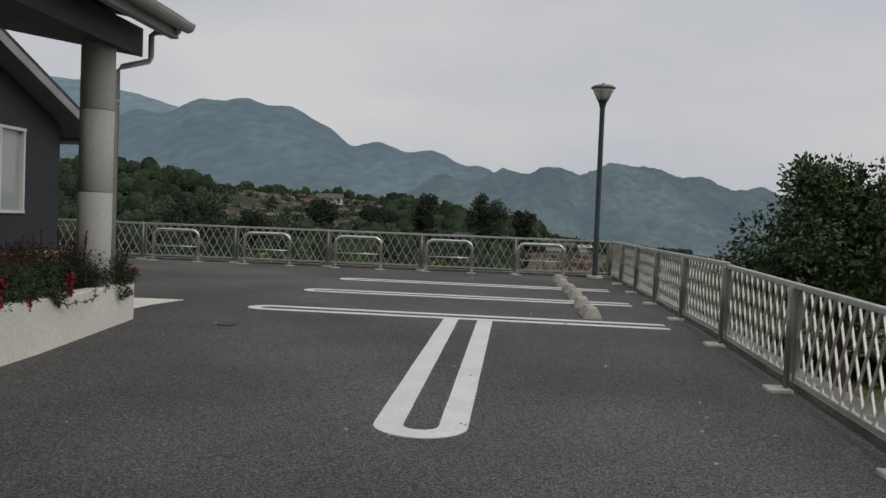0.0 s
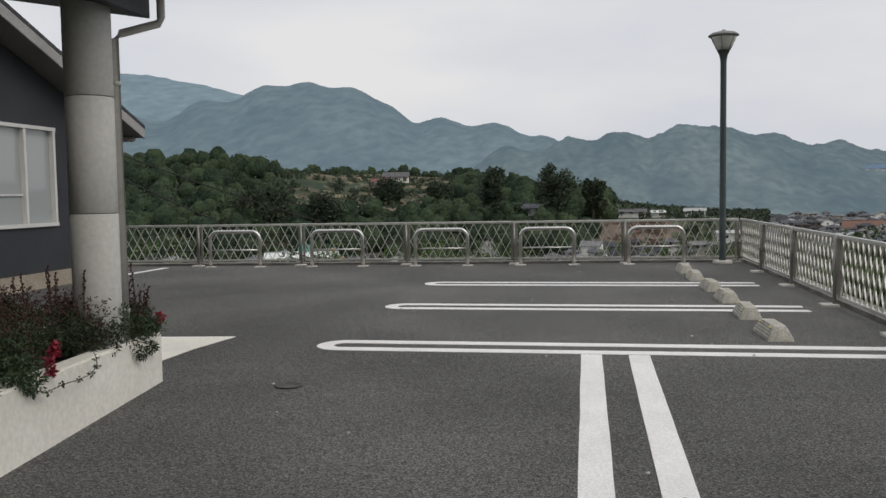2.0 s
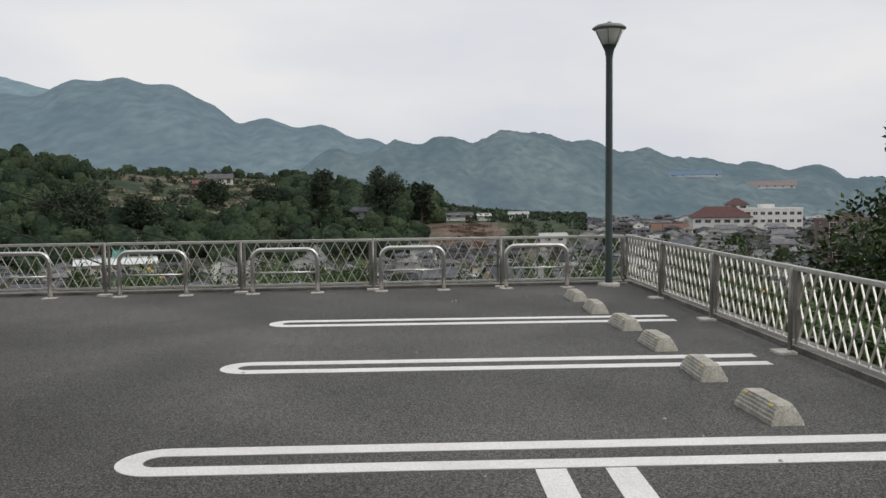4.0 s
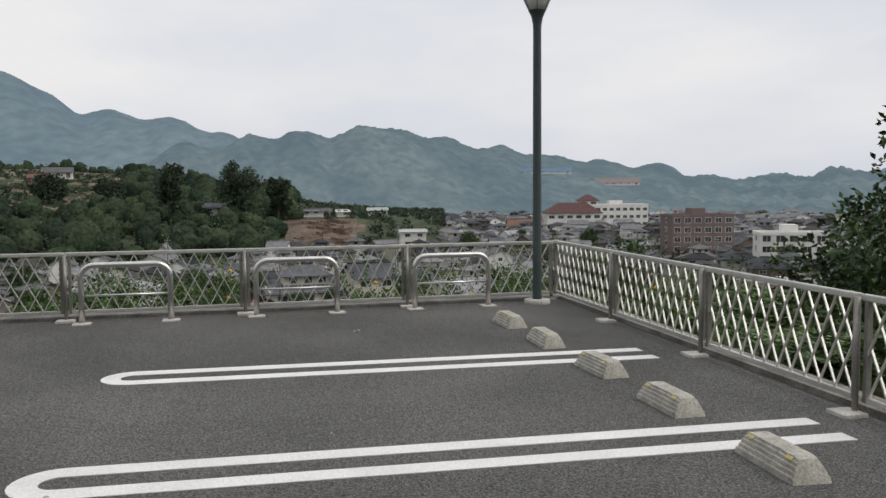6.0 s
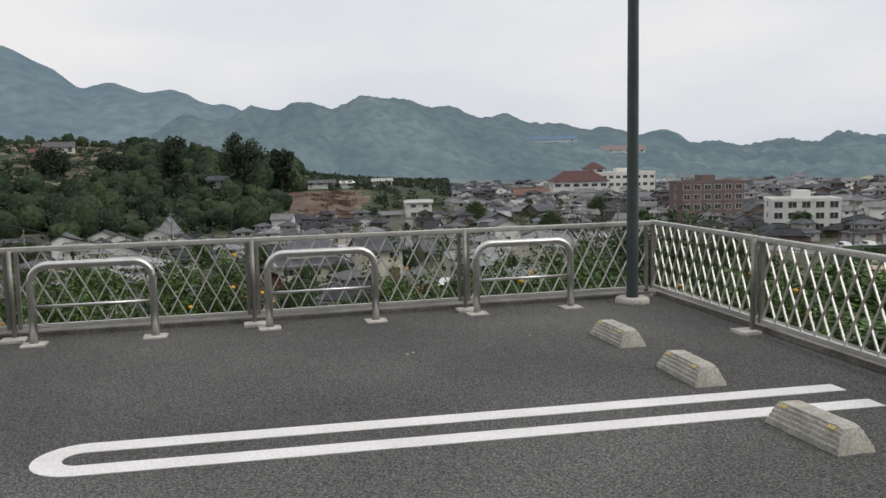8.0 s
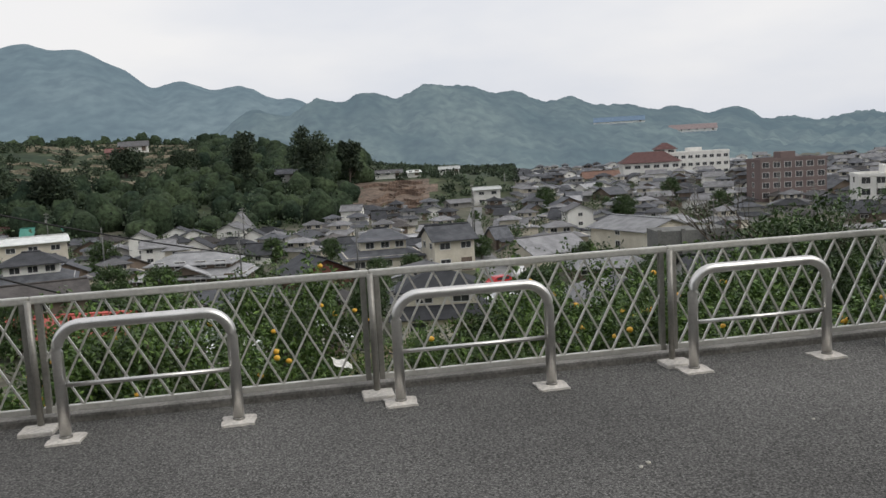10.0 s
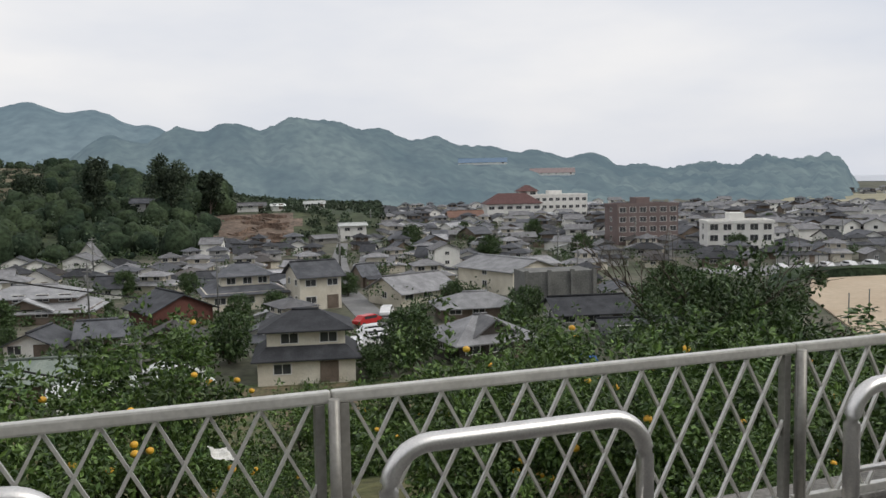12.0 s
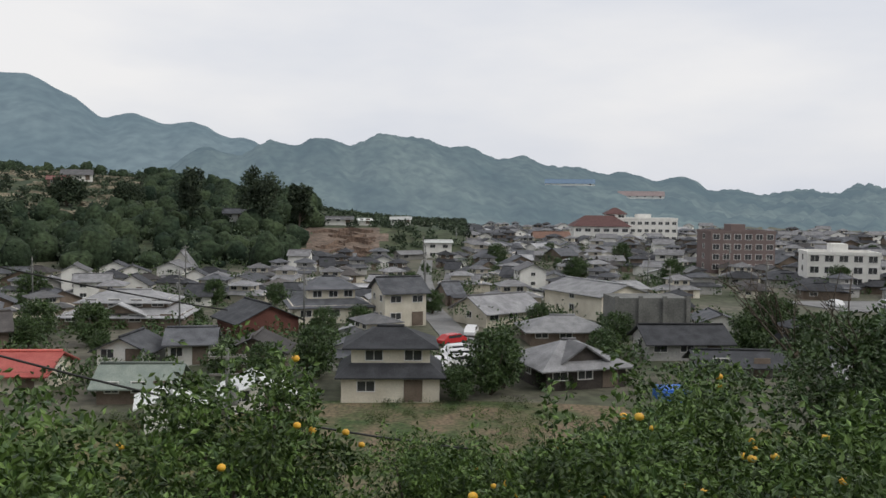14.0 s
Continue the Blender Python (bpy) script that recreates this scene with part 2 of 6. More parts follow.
WEED = leaf_mat("weed_leaves", (0.045, 0.080, 0.024), (0.130, 0.165, 0.060), 0.7, 0.3)
SHRUB = leaf_mat("shrub_leaves", (0.018, 0.038, 0.020), (0.060, 0.085, 0.035), 0.5)
FLOWER = leaf_mat("red_flowers", (0.20, 0.014, 0.028), (0.40, 0.045, 0.075), 0.6)
STALK = leaf_mat("dry_stalks", (0.040, 0.022, 0.018), (0.085, 0.042, 0.034), 0.85)
BARK = mat("bark", (0.07, 0.055, 0.042), (0.12, 0.10, 0.08), rough=0.95, scale=5, fine=40, fine_amount=0.3, bump=0.6)
FRUIT = mat("citrus_peel", (0.72, 0.36, 0.03), (0.78, 0.50, 0.06), rough=0.42, scale=6, fine=140, fine_amount=0.06, bump=0.2, per_object=0.12)
# blue haze of distance is painted into these base colours and their emission
HILL_A = haze_mat("hill_haze", (0.014, 0.026, 0.022), (0.066, 0.083, 0.066), (0.100, 0.133, 0.162), 0.011)
HILL_B = haze_mat("mountain_haze", (0.022, 0.036, 0.034), (0.058, 0.074, 0.068), (0.110, 0.149, 0.184), 0.006)
HILL_C = haze_mat("ridge_haze", (0.06, 0.08, 0.085), (0.07, 0.09, 0.095), (0.13, 0.18, 0.215), 0.004)


def glass_mat(name, tint, rough=0.05):
    m = bpy.data.materials.new(name)
    m.use_nodes = True
    s = m.node_tree.nodes["Principled BSDF"]
    s.inputs["Base Color"].default_value = (*tint, 1)
    s.inputs["Roughness"].default_value = rough
    s.inputs["Specular IOR Level"].default_value = 0.9
    return m


PANE_LIGHT = glass_mat("blind_behind_glass", (0.36, 0.38, 0.37))


# ---- mesh helpers ----
def box(bm, x0, x1, y0, y1, z0, z1, m=None, bevel=0.0):
    """A box between two corners, moved by the matrix m."""
    made = bmesh.ops.create_cube(bm, size=1.0)["verts"]
    bmesh.ops.scale(bm, vec=(x1 - x0, y1 - y0, z1 - z0), verts=made)
    bmesh.ops.translate(bm, vec=((x0 + x1) / 2, (y0 + y1) / 2, (z0 + z1) / 2), verts=made)
    if bevel:
        edges = list({e for v in made for e in v.link_edges})
        out = bmesh.ops.bevel(bm, geom=edges, offset=bevel, segments=2, profile=0.6, affect="EDGES")
        made = list({v for f in out["faces"] for v in f.verts} | {v for v in made if v.is_valid})
    if m is not None:
        bmesh.ops.transform(bm, matrix=m, verts=made)
    return made


def tube(bm, points, radius, sides=12, cap=True, radii=None):
    """A round bar along a line of points."""
    points = [Vector(p) for p in points]
    rings = []
    up = Vector((0, 0, 1))
    for i, p in enumerate(points):
        ahead = (points[min(i + 1, len(points) - 1)] - points[max(i - 1, 0)]).normalized()
        side = ahead.cross(up)
        if side.length < 0.05:
            side = ahead.cross(Vector((0, 1, 0)))
        side.normalize()
        other = side.cross(ahead)
        r = radii[i] if radii else radius
        rings.append([bm.verts.new(p + r * (math.cos(a) * side + math.sin(a) * other)) for a in [2 * math.pi * k / sides for k in range(sides)]])
    for a, b in zip(rings, rings[1:]):
        for k in range(sides):
            f = bm.faces.new((a[k], a[(k + 1) % sides], b[(k + 1) % sides], b[k]))
            f.smooth = True
    if cap:
        bm.faces.new(rings[0][::-1])
        bm.faces.new(rings[-1])


def lathe(bm, profile, sides=24, at=(0, 0)):
    """A turned shape from (radius, height) pairs."""
    rings = [[bm.verts.new((at[0] + r * math.cos(2 * math.pi * k / sides), at[1] + r * math.sin(2 * math.pi * k / sides), z)) for k in range(sides)] for r, z in profile]
    for a, b in zip(rings, rings[1:]):
        for k in range(sides):
            f = bm.faces.new((a[k], a[(k + 1) % sides], b[(k + 1) % sides], b[k]))
            f.smooth = True
    bm.faces.new(rings[0][::-1])
    bm.faces.new(rings[-1])


def to_mesh(name, bm, material):
    bmesh.ops.recalc_face_normals(bm, faces=bm.faces)
    me = bpy.data.meshes.new(name)
    bm.to_mesh(me)
    bm.free()
    for m in material if isinstance(material, (list, tuple)) else [material]:
        me.materials.append(m)
    return me


def part(name, bm, material, parent=None, label=""):
    ob = new(name, bm if isinstance(bm, bpy.types.Mesh) else to_mesh(name, bm, material))
    if parent is not None:
        ob.parent = parent
    return tagged(ob, label=label)


def empty(name, m, label, category, group="", kind=""):
    ob = new(name)
    ob.empty_display_size = 0.2
    ob.matrix_world = m
    return tagged(ob, label=label, category=category, group=group, kind=kind)


def setting(name, bm, material, label="", category=""):
    return tagged(part(name, bm, material), label=label, category=category or name.replace("_", " "), kind="structure")


def raw_mesh(name, verts, faces, material):
    me = bpy.data.meshes.new(name)
    me.from_pydata(verts, [], faces)
    for m in material if isinstance(material, (list, tuple)) else [material]:
        me.materials.append(m)
    return me


def prism(bm, pts, z0, z1):
    """An upright prism over a polygon given in plan."""
    low = [bm.verts.new((x, y, z0)) for x, y in pts]
    top = [bm.verts.new((x, y, z1)) for x, y in pts]
    bm.faces.new(low[::-1])
    bm.faces.new(top)
    for k in range(len(pts)):
        j = (k + 1) % len(pts)
        bm.faces.new((low[k], low[j], top[j], top[k]))


# ---- ground, hills and distance ----
VALLEY = -18.0


def smooth(a, b, v):
    t = min(1.0, max(0.0, (v - a) / (b - a)))
    return t * t * (3 - 2 * t)


def fence_y(x):
    """The line of the rear fence in plan."""
    return 3.87 + 0.062 * (x - 5.2)


def terrain(x, y):
    """Height of the ground: the terrace of the car park, the orchard slope, the valley, the wooded hill across it."""
    out = max(x - 5.45, y - fence_y(min(x, 5.2)) - 0.25)
    r, az = math.hypot(x, y), math.degrees(math.atan2(x, y))
    if out <= 0:
        return -0.6
    drop = 1.9 * smooth(0.0, 0.5, out) + (-VALLEY - 2.5) * (0.55 * smooth(1, 58, out) + 0.45 * smooth(6, 48, out))
    z = -0.6 - drop
    bumps = 0.35 * noise.noise((x * 0.2, y * 0.2, 3.1)) * smooth(0.5, 3, out) * (1 - smooth(50, 75, out))
    hill = 0.0
    side = 1 - smooth(-12, 9, az)
    if az < 12 and r > 180:
        hill = (27 + 10 * (1 - smooth(-32, -8, az))) * smooth(215, 520, r) * side
        hill += 9 * smooth(270, 345, r) * (1 - smooth(345, 700, r) * 0.6) * (1 - smooth(6, 22, az)) * (1 - side)
        hill *= 1 + 0.25 * noise.noise((x * 0.011, y * 0.011, 0.5))
    return z + bumps + hill


def build_ground():
    az = [-180 + 4 * k for k in range(32)] + [-52 + 0.6 * k for k in range(200)] + [68 + 4 * k for k in range(28)]
    rs = [0.0 + 1.0 * k for k in range(1, 26)]
    while rs[-1] < 4900:
        rs.append(rs[-1] * 1.045 + 0.3)
    verts, faces, mats = [(0, 0, -0.6)], [], []
    for r in rs:
        for a in az:
            x, y = r * math.sin(radians(a)), r * math.cos(radians(a))
            verts.append((x, y, terrain(x, y)))
    n = len(az)
    for k in range(n):
        faces.append((0, 1 + (k + 1) % n, 1 + k))
    for i in range(len(rs) - 1):
        for k in range(n):
            j = (k + 1) % n
            faces.append((1 + i * n + k, 1 + i * n + j, 1 + (i + 1) * n + j, 1 + (i + 1) * n + k))
    for f in faces:
        x, y = sum(verts[v][0] for v in f) / len(f), sum(verts[v][1] for v in f) / len(f)
        z = sum(verts[v][2] for v in f) / len(f)
        r, a = math.hypot(x, y), math.degrees(math.atan2(x, y))
        if 1.4 < a + 0.6 * math.sin(r * 0.2) < 6.4 and 262 < r < 328:
            mats.append(3)
        elif 2 < a < 23 and 58 < r < 83:
            mats.append(4)
        elif r < 82:
            mats.append(0)
        elif z > VALLEY + 1.2:
            mats.append(2)
        else:
            mats.append(1)
    me = raw_mesh("ground", verts, [f[::-1] for f in faces], [GRASS, PLAIN, TERRACE, EARTH, PLOT])
    me.polygons.foreach_set("material_index", mats)
    me.polygons.foreach_set("use_smooth", [True] * len(faces))
    return tagged(new("ground", me), "grassy orchard slope falling to a flat valley floor", "ground", kind="structure")


build_ground()


def hill_range(name, hills, material, a0, a1, step, lump, label, end=None):
    """A wooded range: rounded summits given by azimuth, half width, angle of height and distance, with a crown canopy."""
    count = int((a1 - a0) / step)
    near = min(h[3] for h in hills) * 0.4
    far = max(h[3] for h in hills) * 1.25
    rs = [near]
    while rs[-1] < far:
        rs.append(rs[-1] * 1.009)
    verts, faces = [], []
    for r in rs:
        for k in range(count + 1):
            a = a0 + k * step
            x, y = r * math.sin(radians(a)), r * math.cos(radians(a))
            z = 0.0
            wob = 0.35 * noise.noise((a * 0.35, r * 0.002, 2.0))
            for ha, hw, he, hr in hills:
                g = math.exp(-abs((a + wob - ha) / hw) ** 2.0) * math.exp(-(((r - hr) / (hr * 0.33)) ** 2))
                z += ((hr * math.tan(radians(he)) + 19.5) * g) ** 4
            z = z ** 0.25
            if end is not None:
                z *= 1 - smooth(end - 1.2, end + 0.3, a)
            rough = noise.noise((x * 0.006, y * 0.006, 1.0)) * 0.07
            z *= 1 + rough * (0.4 if z > 90 else 1)
            arc = radians(a) * hills[0][3]
            crowns = noise.noise((arc * 0.045, r * 0.012, 4.0)) + 0.7 * noise.noise((arc * 0.11, r * 0.03, 7.0))
            z += lump * (1 + 0.9 * smooth(25, 34, a)) * crowns * min(1, z / 12)
            verts.append((x, y, VALLEY - 6.0 + z * 1.03 + 2.0 * min(1.0, z / 30)))
    n = count + 1
    for i in range(len(rs) - 1):
        for k in range(count):
            faces.append((i * n + k, (i + 1) * n + k, (i + 1) * n + k + 1, i * n + k + 1))
    me = raw_mesh(name, verts, [f[::-1] for f in faces], material)
    me.polygons.foreach_set("use_smooth", [True] * len(me.polygons))
    return tagged(new(name, me), label, "hill", kind="structure")


hill_range("backdrop_ridge", [(-34, 27, 7.6, 3300)], HILL_C, -70, -12, 0.4, 5, "mountain ridge far behind the valley, painted pale blue with haze")
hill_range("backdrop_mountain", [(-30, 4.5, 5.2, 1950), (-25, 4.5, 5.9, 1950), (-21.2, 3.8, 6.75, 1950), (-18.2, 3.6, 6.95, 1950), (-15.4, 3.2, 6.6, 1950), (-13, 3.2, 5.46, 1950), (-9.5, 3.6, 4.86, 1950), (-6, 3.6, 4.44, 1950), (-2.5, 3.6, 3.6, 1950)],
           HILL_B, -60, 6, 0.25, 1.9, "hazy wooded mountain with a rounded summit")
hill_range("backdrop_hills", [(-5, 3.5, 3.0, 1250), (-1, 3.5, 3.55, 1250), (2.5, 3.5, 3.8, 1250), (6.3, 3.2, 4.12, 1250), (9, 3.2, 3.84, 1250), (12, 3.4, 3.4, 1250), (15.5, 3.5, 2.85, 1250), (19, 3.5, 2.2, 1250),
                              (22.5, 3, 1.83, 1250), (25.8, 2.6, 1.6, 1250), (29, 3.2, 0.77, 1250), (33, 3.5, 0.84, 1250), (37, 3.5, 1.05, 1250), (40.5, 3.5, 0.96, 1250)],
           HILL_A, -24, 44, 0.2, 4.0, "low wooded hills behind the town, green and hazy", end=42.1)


def polar(a, r):
    return (r * math.sin(radians(a)), r * math.cos(radians(a)))


def unseen_slope():
    """Unseen hillside added behind the entrance, to darken reflections and low sky light."""
    rows, cols = 26, 90
    verts, faces = [], []
    for i in range(rows):
        d = 40 + 4.5 * i
        for k in range(cols + 1):
            a = 112 + 136 * k / cols
            rise = (2.0 + 0.62 * (d - 40)) * smooth(112, 135, a) * (1 - smooth(225, 248, a))
            x, y = polar(a, d)
            verts.append((x, y, -1.5 + rise + 1.8 * noise.noise((x * 0.16, y * 0.16, 5.0)) * min(1.0, rise / 3)))
    for i in range(rows - 1):
        for k in range(cols):
            j = i * (cols + 1) + k
            faces.append((j, j + 1, j + cols + 2, j + cols + 1))
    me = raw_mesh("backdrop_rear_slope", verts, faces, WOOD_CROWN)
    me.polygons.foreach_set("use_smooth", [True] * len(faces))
    tagged(new("backdrop_rear_slope", me), "unseen wooded hillside added behind the car park", "hillside", kind="structure")


unseen_slope()


def sheet(name, pts, z, material, label, category):
    bm = bmesh.new()
    prism(bm, pts, z - 0.4, z)
    return setting(name, bm, material, label, category)


sheet("water_bay", [polar(41, 1900), polar(75, 1700), polar(75, 4800), polar(41, 4800)], VALLEY + 1.2, SEA, "pale grey bay on the horizon", "sea")
sheet("field_far", [polar(36, 585), polar(66, 560), polar(66, 840), polar(38, 860)], VALLEY + 0.5, FIELD, "pale dry fields beyond the town", "field")
sheet("ground_sports", [(74, 80), (100, 70), (150, 112), (150, 128), (108, 131), (92, 112)], VALLEY + 0.25, SAND, "bare sandy sports ground", "sports ground")
bm = bmesh.new()
prism(bm, [(90, 113.5), (107.2, 132.5), (150, 129.5), (150, 133.4), (106, 136.5), (86.5, 117)], VALLEY - 0.4, VALLEY + 1.5)
bmesh.ops.subdivide_edges(bm, edges=[e for e in bm.edges if e.calc_length() > 8], cuts=14)
for v in bm.verts:
    if v.co.z > VALLEY:
        v.co.z += 0.5 * noise.noise(v.co * 0.5)
setting("trim_bank", bm, WOOD_CROWN, "dark green clipped bank behind the sports ground", "bank")
sheet("road_town", [(21, 98), (25.5, 98), (27.5, 150), (35, 205), (46, 268), (43, 270), (31.5, 208), (23.2, 152)], VALLEY + 0.12, ROAD, "narrow grey lane between the houses", "road")
sheet("road_valley", [(100, 139), (150, 134), (230, 160), (230, 176), (150, 150), (96, 155)], VALLEY + 0.2, ROAD, "grey valley road with parked cars", "road")

# ---- car park ----
def dip(y):
    """The near part of the car park falls gently towards the entrance."""
    return -0.02 * max(0.0, -5.4 - y)


def lower(bm):
    for v in bm.verts:
        v.co.z += dip(v.co.y)


bm = bmesh.new()
prism(bm, [(-16, fence_y(-16) + 0.12), (-16, -5.4), (-16, -34), (5.28, -34), (5.28, -5.4), (5.28, fence_y(5.28) + 0.12)], -0.55, 0.0)
bmesh.ops.connect_verts(bm, verts=[v for v in bm.verts if v.co.z > -0.1 and abs(v.co.y + 5.4) < 0.01])
lower(bm)
setting("pavement", bm, ASPHALT, "dark grey coarse asphalt of a small car park", "asphalt")

# retaining walls under the edge of the car park
bm = bmesh.new()
prism(bm, [(-16, fence_y(-16) + 0.12), (5.28, fence_y(5.28) + 0.12), (5.28, -34), (5.55, -34), (5.55, fence_y(5.55) + 0.36), (-16, fence_y(-16) + 0.36)], -3.2, -0.02)
setting("wall_retaining", bm, KERB, "weathered concrete retaining wall below the fence", "wall")

# low concrete kerb that carries the fence
bm = bmesh.new()
prism(bm, [(-16, fence_y(-16) + 0.035), (5.24, fence_y(5.24) + 0.035), (5.24, fence_y(5.24) + 0.30), (-16, fence_y(-16) + 0.30)], -0.05, 0.045)
bmesh.ops.bevel(bm, geom=[e for e in bm.edges if all(v.co.z > 0 for v in e.verts)], offset=0.012, segments=1, affect="EDGES")
setting("trim_kerb_rear", bm, KERB, "worn concrete kerb along the rear fence", "kerb")
bm = bmesh.new()
prism(bm, [(5.24, -34), (5.50, -34), (5.50, -5.4), (5.50, fence_y(5.2) + 0.30), (5.24, fence_y(5.2) + 0.30), (5.24, -5.4)], -0.05, 0.046)
lower(bm)
setting("trim_kerb_side", bm, KERB, "worn concrete kerb along the side fence", "kerb")


# painted bay lines: long hairpins with one round end
def hairpin(name, length, width, line, m, label, cut=0.0):
    bm = bmesh.new()
    steps = 14
    outer, inner = [], []
    ro, ri = width / 2, width / 2 - line
    for k in range(steps + 1):
        a = math.pi / 2 + math.pi * k / steps
        outer.append((ro + ro * math.cos(a) * 0.98, ro * math.sin(a)))
        inner.append((ro + ri * math.cos(a) * 0.95, ri * math.sin(a)))
    outer = [(length, ro)] + outer + [(length - cut, -ro)]
    inner = [(length, ri)] + inner + [(length - cut, -ri)]
    top = []
    for (ox, oy), (ix, iy) in zip(outer, inner):
        top.append((bm.verts.new((ox, oy, 0.004)), bm.verts.new((ix, iy, 0.004))))
    for (a, b), (c, d) in zip(top, top[1:]):
        bm.faces.new((a, b, d, c))
    out = bmesh.ops.extrude_face_region(bm, geom=list(bm.faces))
    bmesh.ops.translate(bm, vec=(0, 0, -0.006), verts=[v for v in out["geom"] if isinstance(v, bmesh.types.BMVert)])
    bmesh.ops.subdivide_edges(bm, edges=[e for e in bm.edges if e.calc_length() > 1.5], cuts=12)
    for v in bm.verts:
        v.co.y += 0.004 * noise.noise((v.co.x * 4, v.co.y * 7, 1.0))
    ob = setting(name, bm, PAINT, label, "road marking")
    ob.matrix_world = m
    return ob


for k, (y, length) in enumerate(((-5.09, 4.85), (-2.47, 4.78), (0.08, 4.74))):
    hairpin("marking_%d" % (k + 1), length, 0.50, 0.15, pose(0.0, y, 0, 0, 0, 0), "white hairpin parking bay line on asphalt")
hairpin("marking_4", 4.92, 0.55, 0.17, pose(2.61, -10.28, dip(-10.28) + 0.001, 0, -1.12, 90), "white hairpin bay line with a round end")
bm = bmesh.new()
prism(bm, [(-0.93, -4.74), (-3.2, -4.95), (-3.2, -5.4), (-3.2, -6.1), (-1.15, -6.45), (-1.04, -5.4)], -0.003, 0.006)
bmesh.ops.connect_verts(bm, verts=[v for v in bm.verts if v.co.z > 0 and abs(v.co.y + 5.4) < 0.01])
lower(bm)
setting("marking_5", bm, CREAM, "pale cream painted wedge on the asphalt beside the planter", "road marking")
bm = bmesh.new()
prism(bm, [(-5.72, 0.6), (-5.60, 0.6), (-5.50, 2.82), (-5.62, 2.82)], -0.002, 0.005)
setting("marking_6", bm, PAINT, "thin white line on the asphalt beside the building", "road marking")


# ---- fence ----
def fence_panel():
    """One lattice panel, two metres long along x, from its post at the origin."""
    root = empty("fence_panel", Matrix.Identity(4), "grey metal lattice fence panel on a concrete kerb", "fence", "lattice fence")
    bm = bmesh.new()
    box(bm, 0.0, 2.038, -0.024, 0.018, 0.762, 0.808, bevel=0.010)
    part("top_rail", bm, FENCE, root)
    bm = bmesh.new()
    box(bm, 0.01, 2.03, -0.018, 0.018, 0.085, 0.123, bevel=0.005)
    part("bottom_rail", bm, FENCE, root)
    bm = bmesh.new()
    box(bm, -0.018, 0.018, -0.02, 0.02, 0.085, 0.762, bevel=0.004)
    stile = to_mesh("stile", bm, POST)
    for x in (0.045, 1.997):
        s = part("stile", stile, None, root)
        s.location = (x, 0, 0)
    # bars leaning both ways, one set behind the other
    height, lean, pitch = 0.65, 0.344, 0.172
    for sign, y in ((1, -0.0085), (-1, 0.0085)):
        shear = Matrix(((1, 0, sign * lean / height, 0), (0, 1, 0, 0), (0, 0, 1, 0), (0, 0, 0, 1)))
        bm = bmesh.new()
        box(bm, -0.0065, 0.0065, -0.008, 0.008, -height / 2, height / 2, m=shear)
        full = to_mesh("bar", bm, FENCE)
        for k in range(-2, 14):
            x = 0.073 + pitch * k - sign * lean / 2
            lo, hi = x - lean / 2, x + lean / 2
            f0, f1 = max(0.0, (0.05 - lo) / lean), min(1.0, (1.992 - lo) / lean)
            if f1 - f0 > 0.999:
                b = part("bar", full, None, root)
            elif f1 - f0 > 0.12:
                # a short bar that ends on the stile
                z0, z1 = (f0, f1) if sign > 0 else (1 - f1, 1 - f0)
                bm = bmesh.new()
                box(bm, -0.0065, 0.0065, -0.008, 0.008, (z0 - 0.5) * height, (z1 - 0.5) * height, m=shear)
                b = part("bar", bm, FENCE, root)
            else:
                continue
            b.location = (x, y, 0.437)
    # the post stands before the joint, on a concrete pad
    bm = bmesh.new()
    tube(bm, [(0.0, -0.052, 0.0), (0.0, -0.052, 0.787)], 0.021, 10)
    part("post", bm, POST, root)
    bm = bmesh.new()
    box(bm, -0.10, 0.10, -0.20, -0.02, -0.02, 0.028, bevel=0.012)
    part("pad", bm, CONCRETE, root)
    return root


angle = math.degrees(math.atan(0.062))
panel = fence_panel()
ca, sa = math.cos(radians(angle)), math.sin(radians(angle))
PITCH = 2.041
start = Vector((5.13, fence_y(5.13), 0))
panel.matrix_world = Matrix.Translation(start - Vector((PITCH * ca, PITCH * sa, 0))) @ pose(0, 0, 0, 0, 0, angle)
for k in range(2, 9):
    copy_thing(panel, Matrix.Translation(start - Vector((k * PITCH * ca, k * PITCH * sa, 0))) @ pose(0, 0, 0, 0, 0, angle))
for k in range(0, 13):
    y = 3.99 - 2.066 * k
    copy_thing(panel, pose(5.20, y, dip(y), 0, 1.14 if y < -5.5 else 0, -90))

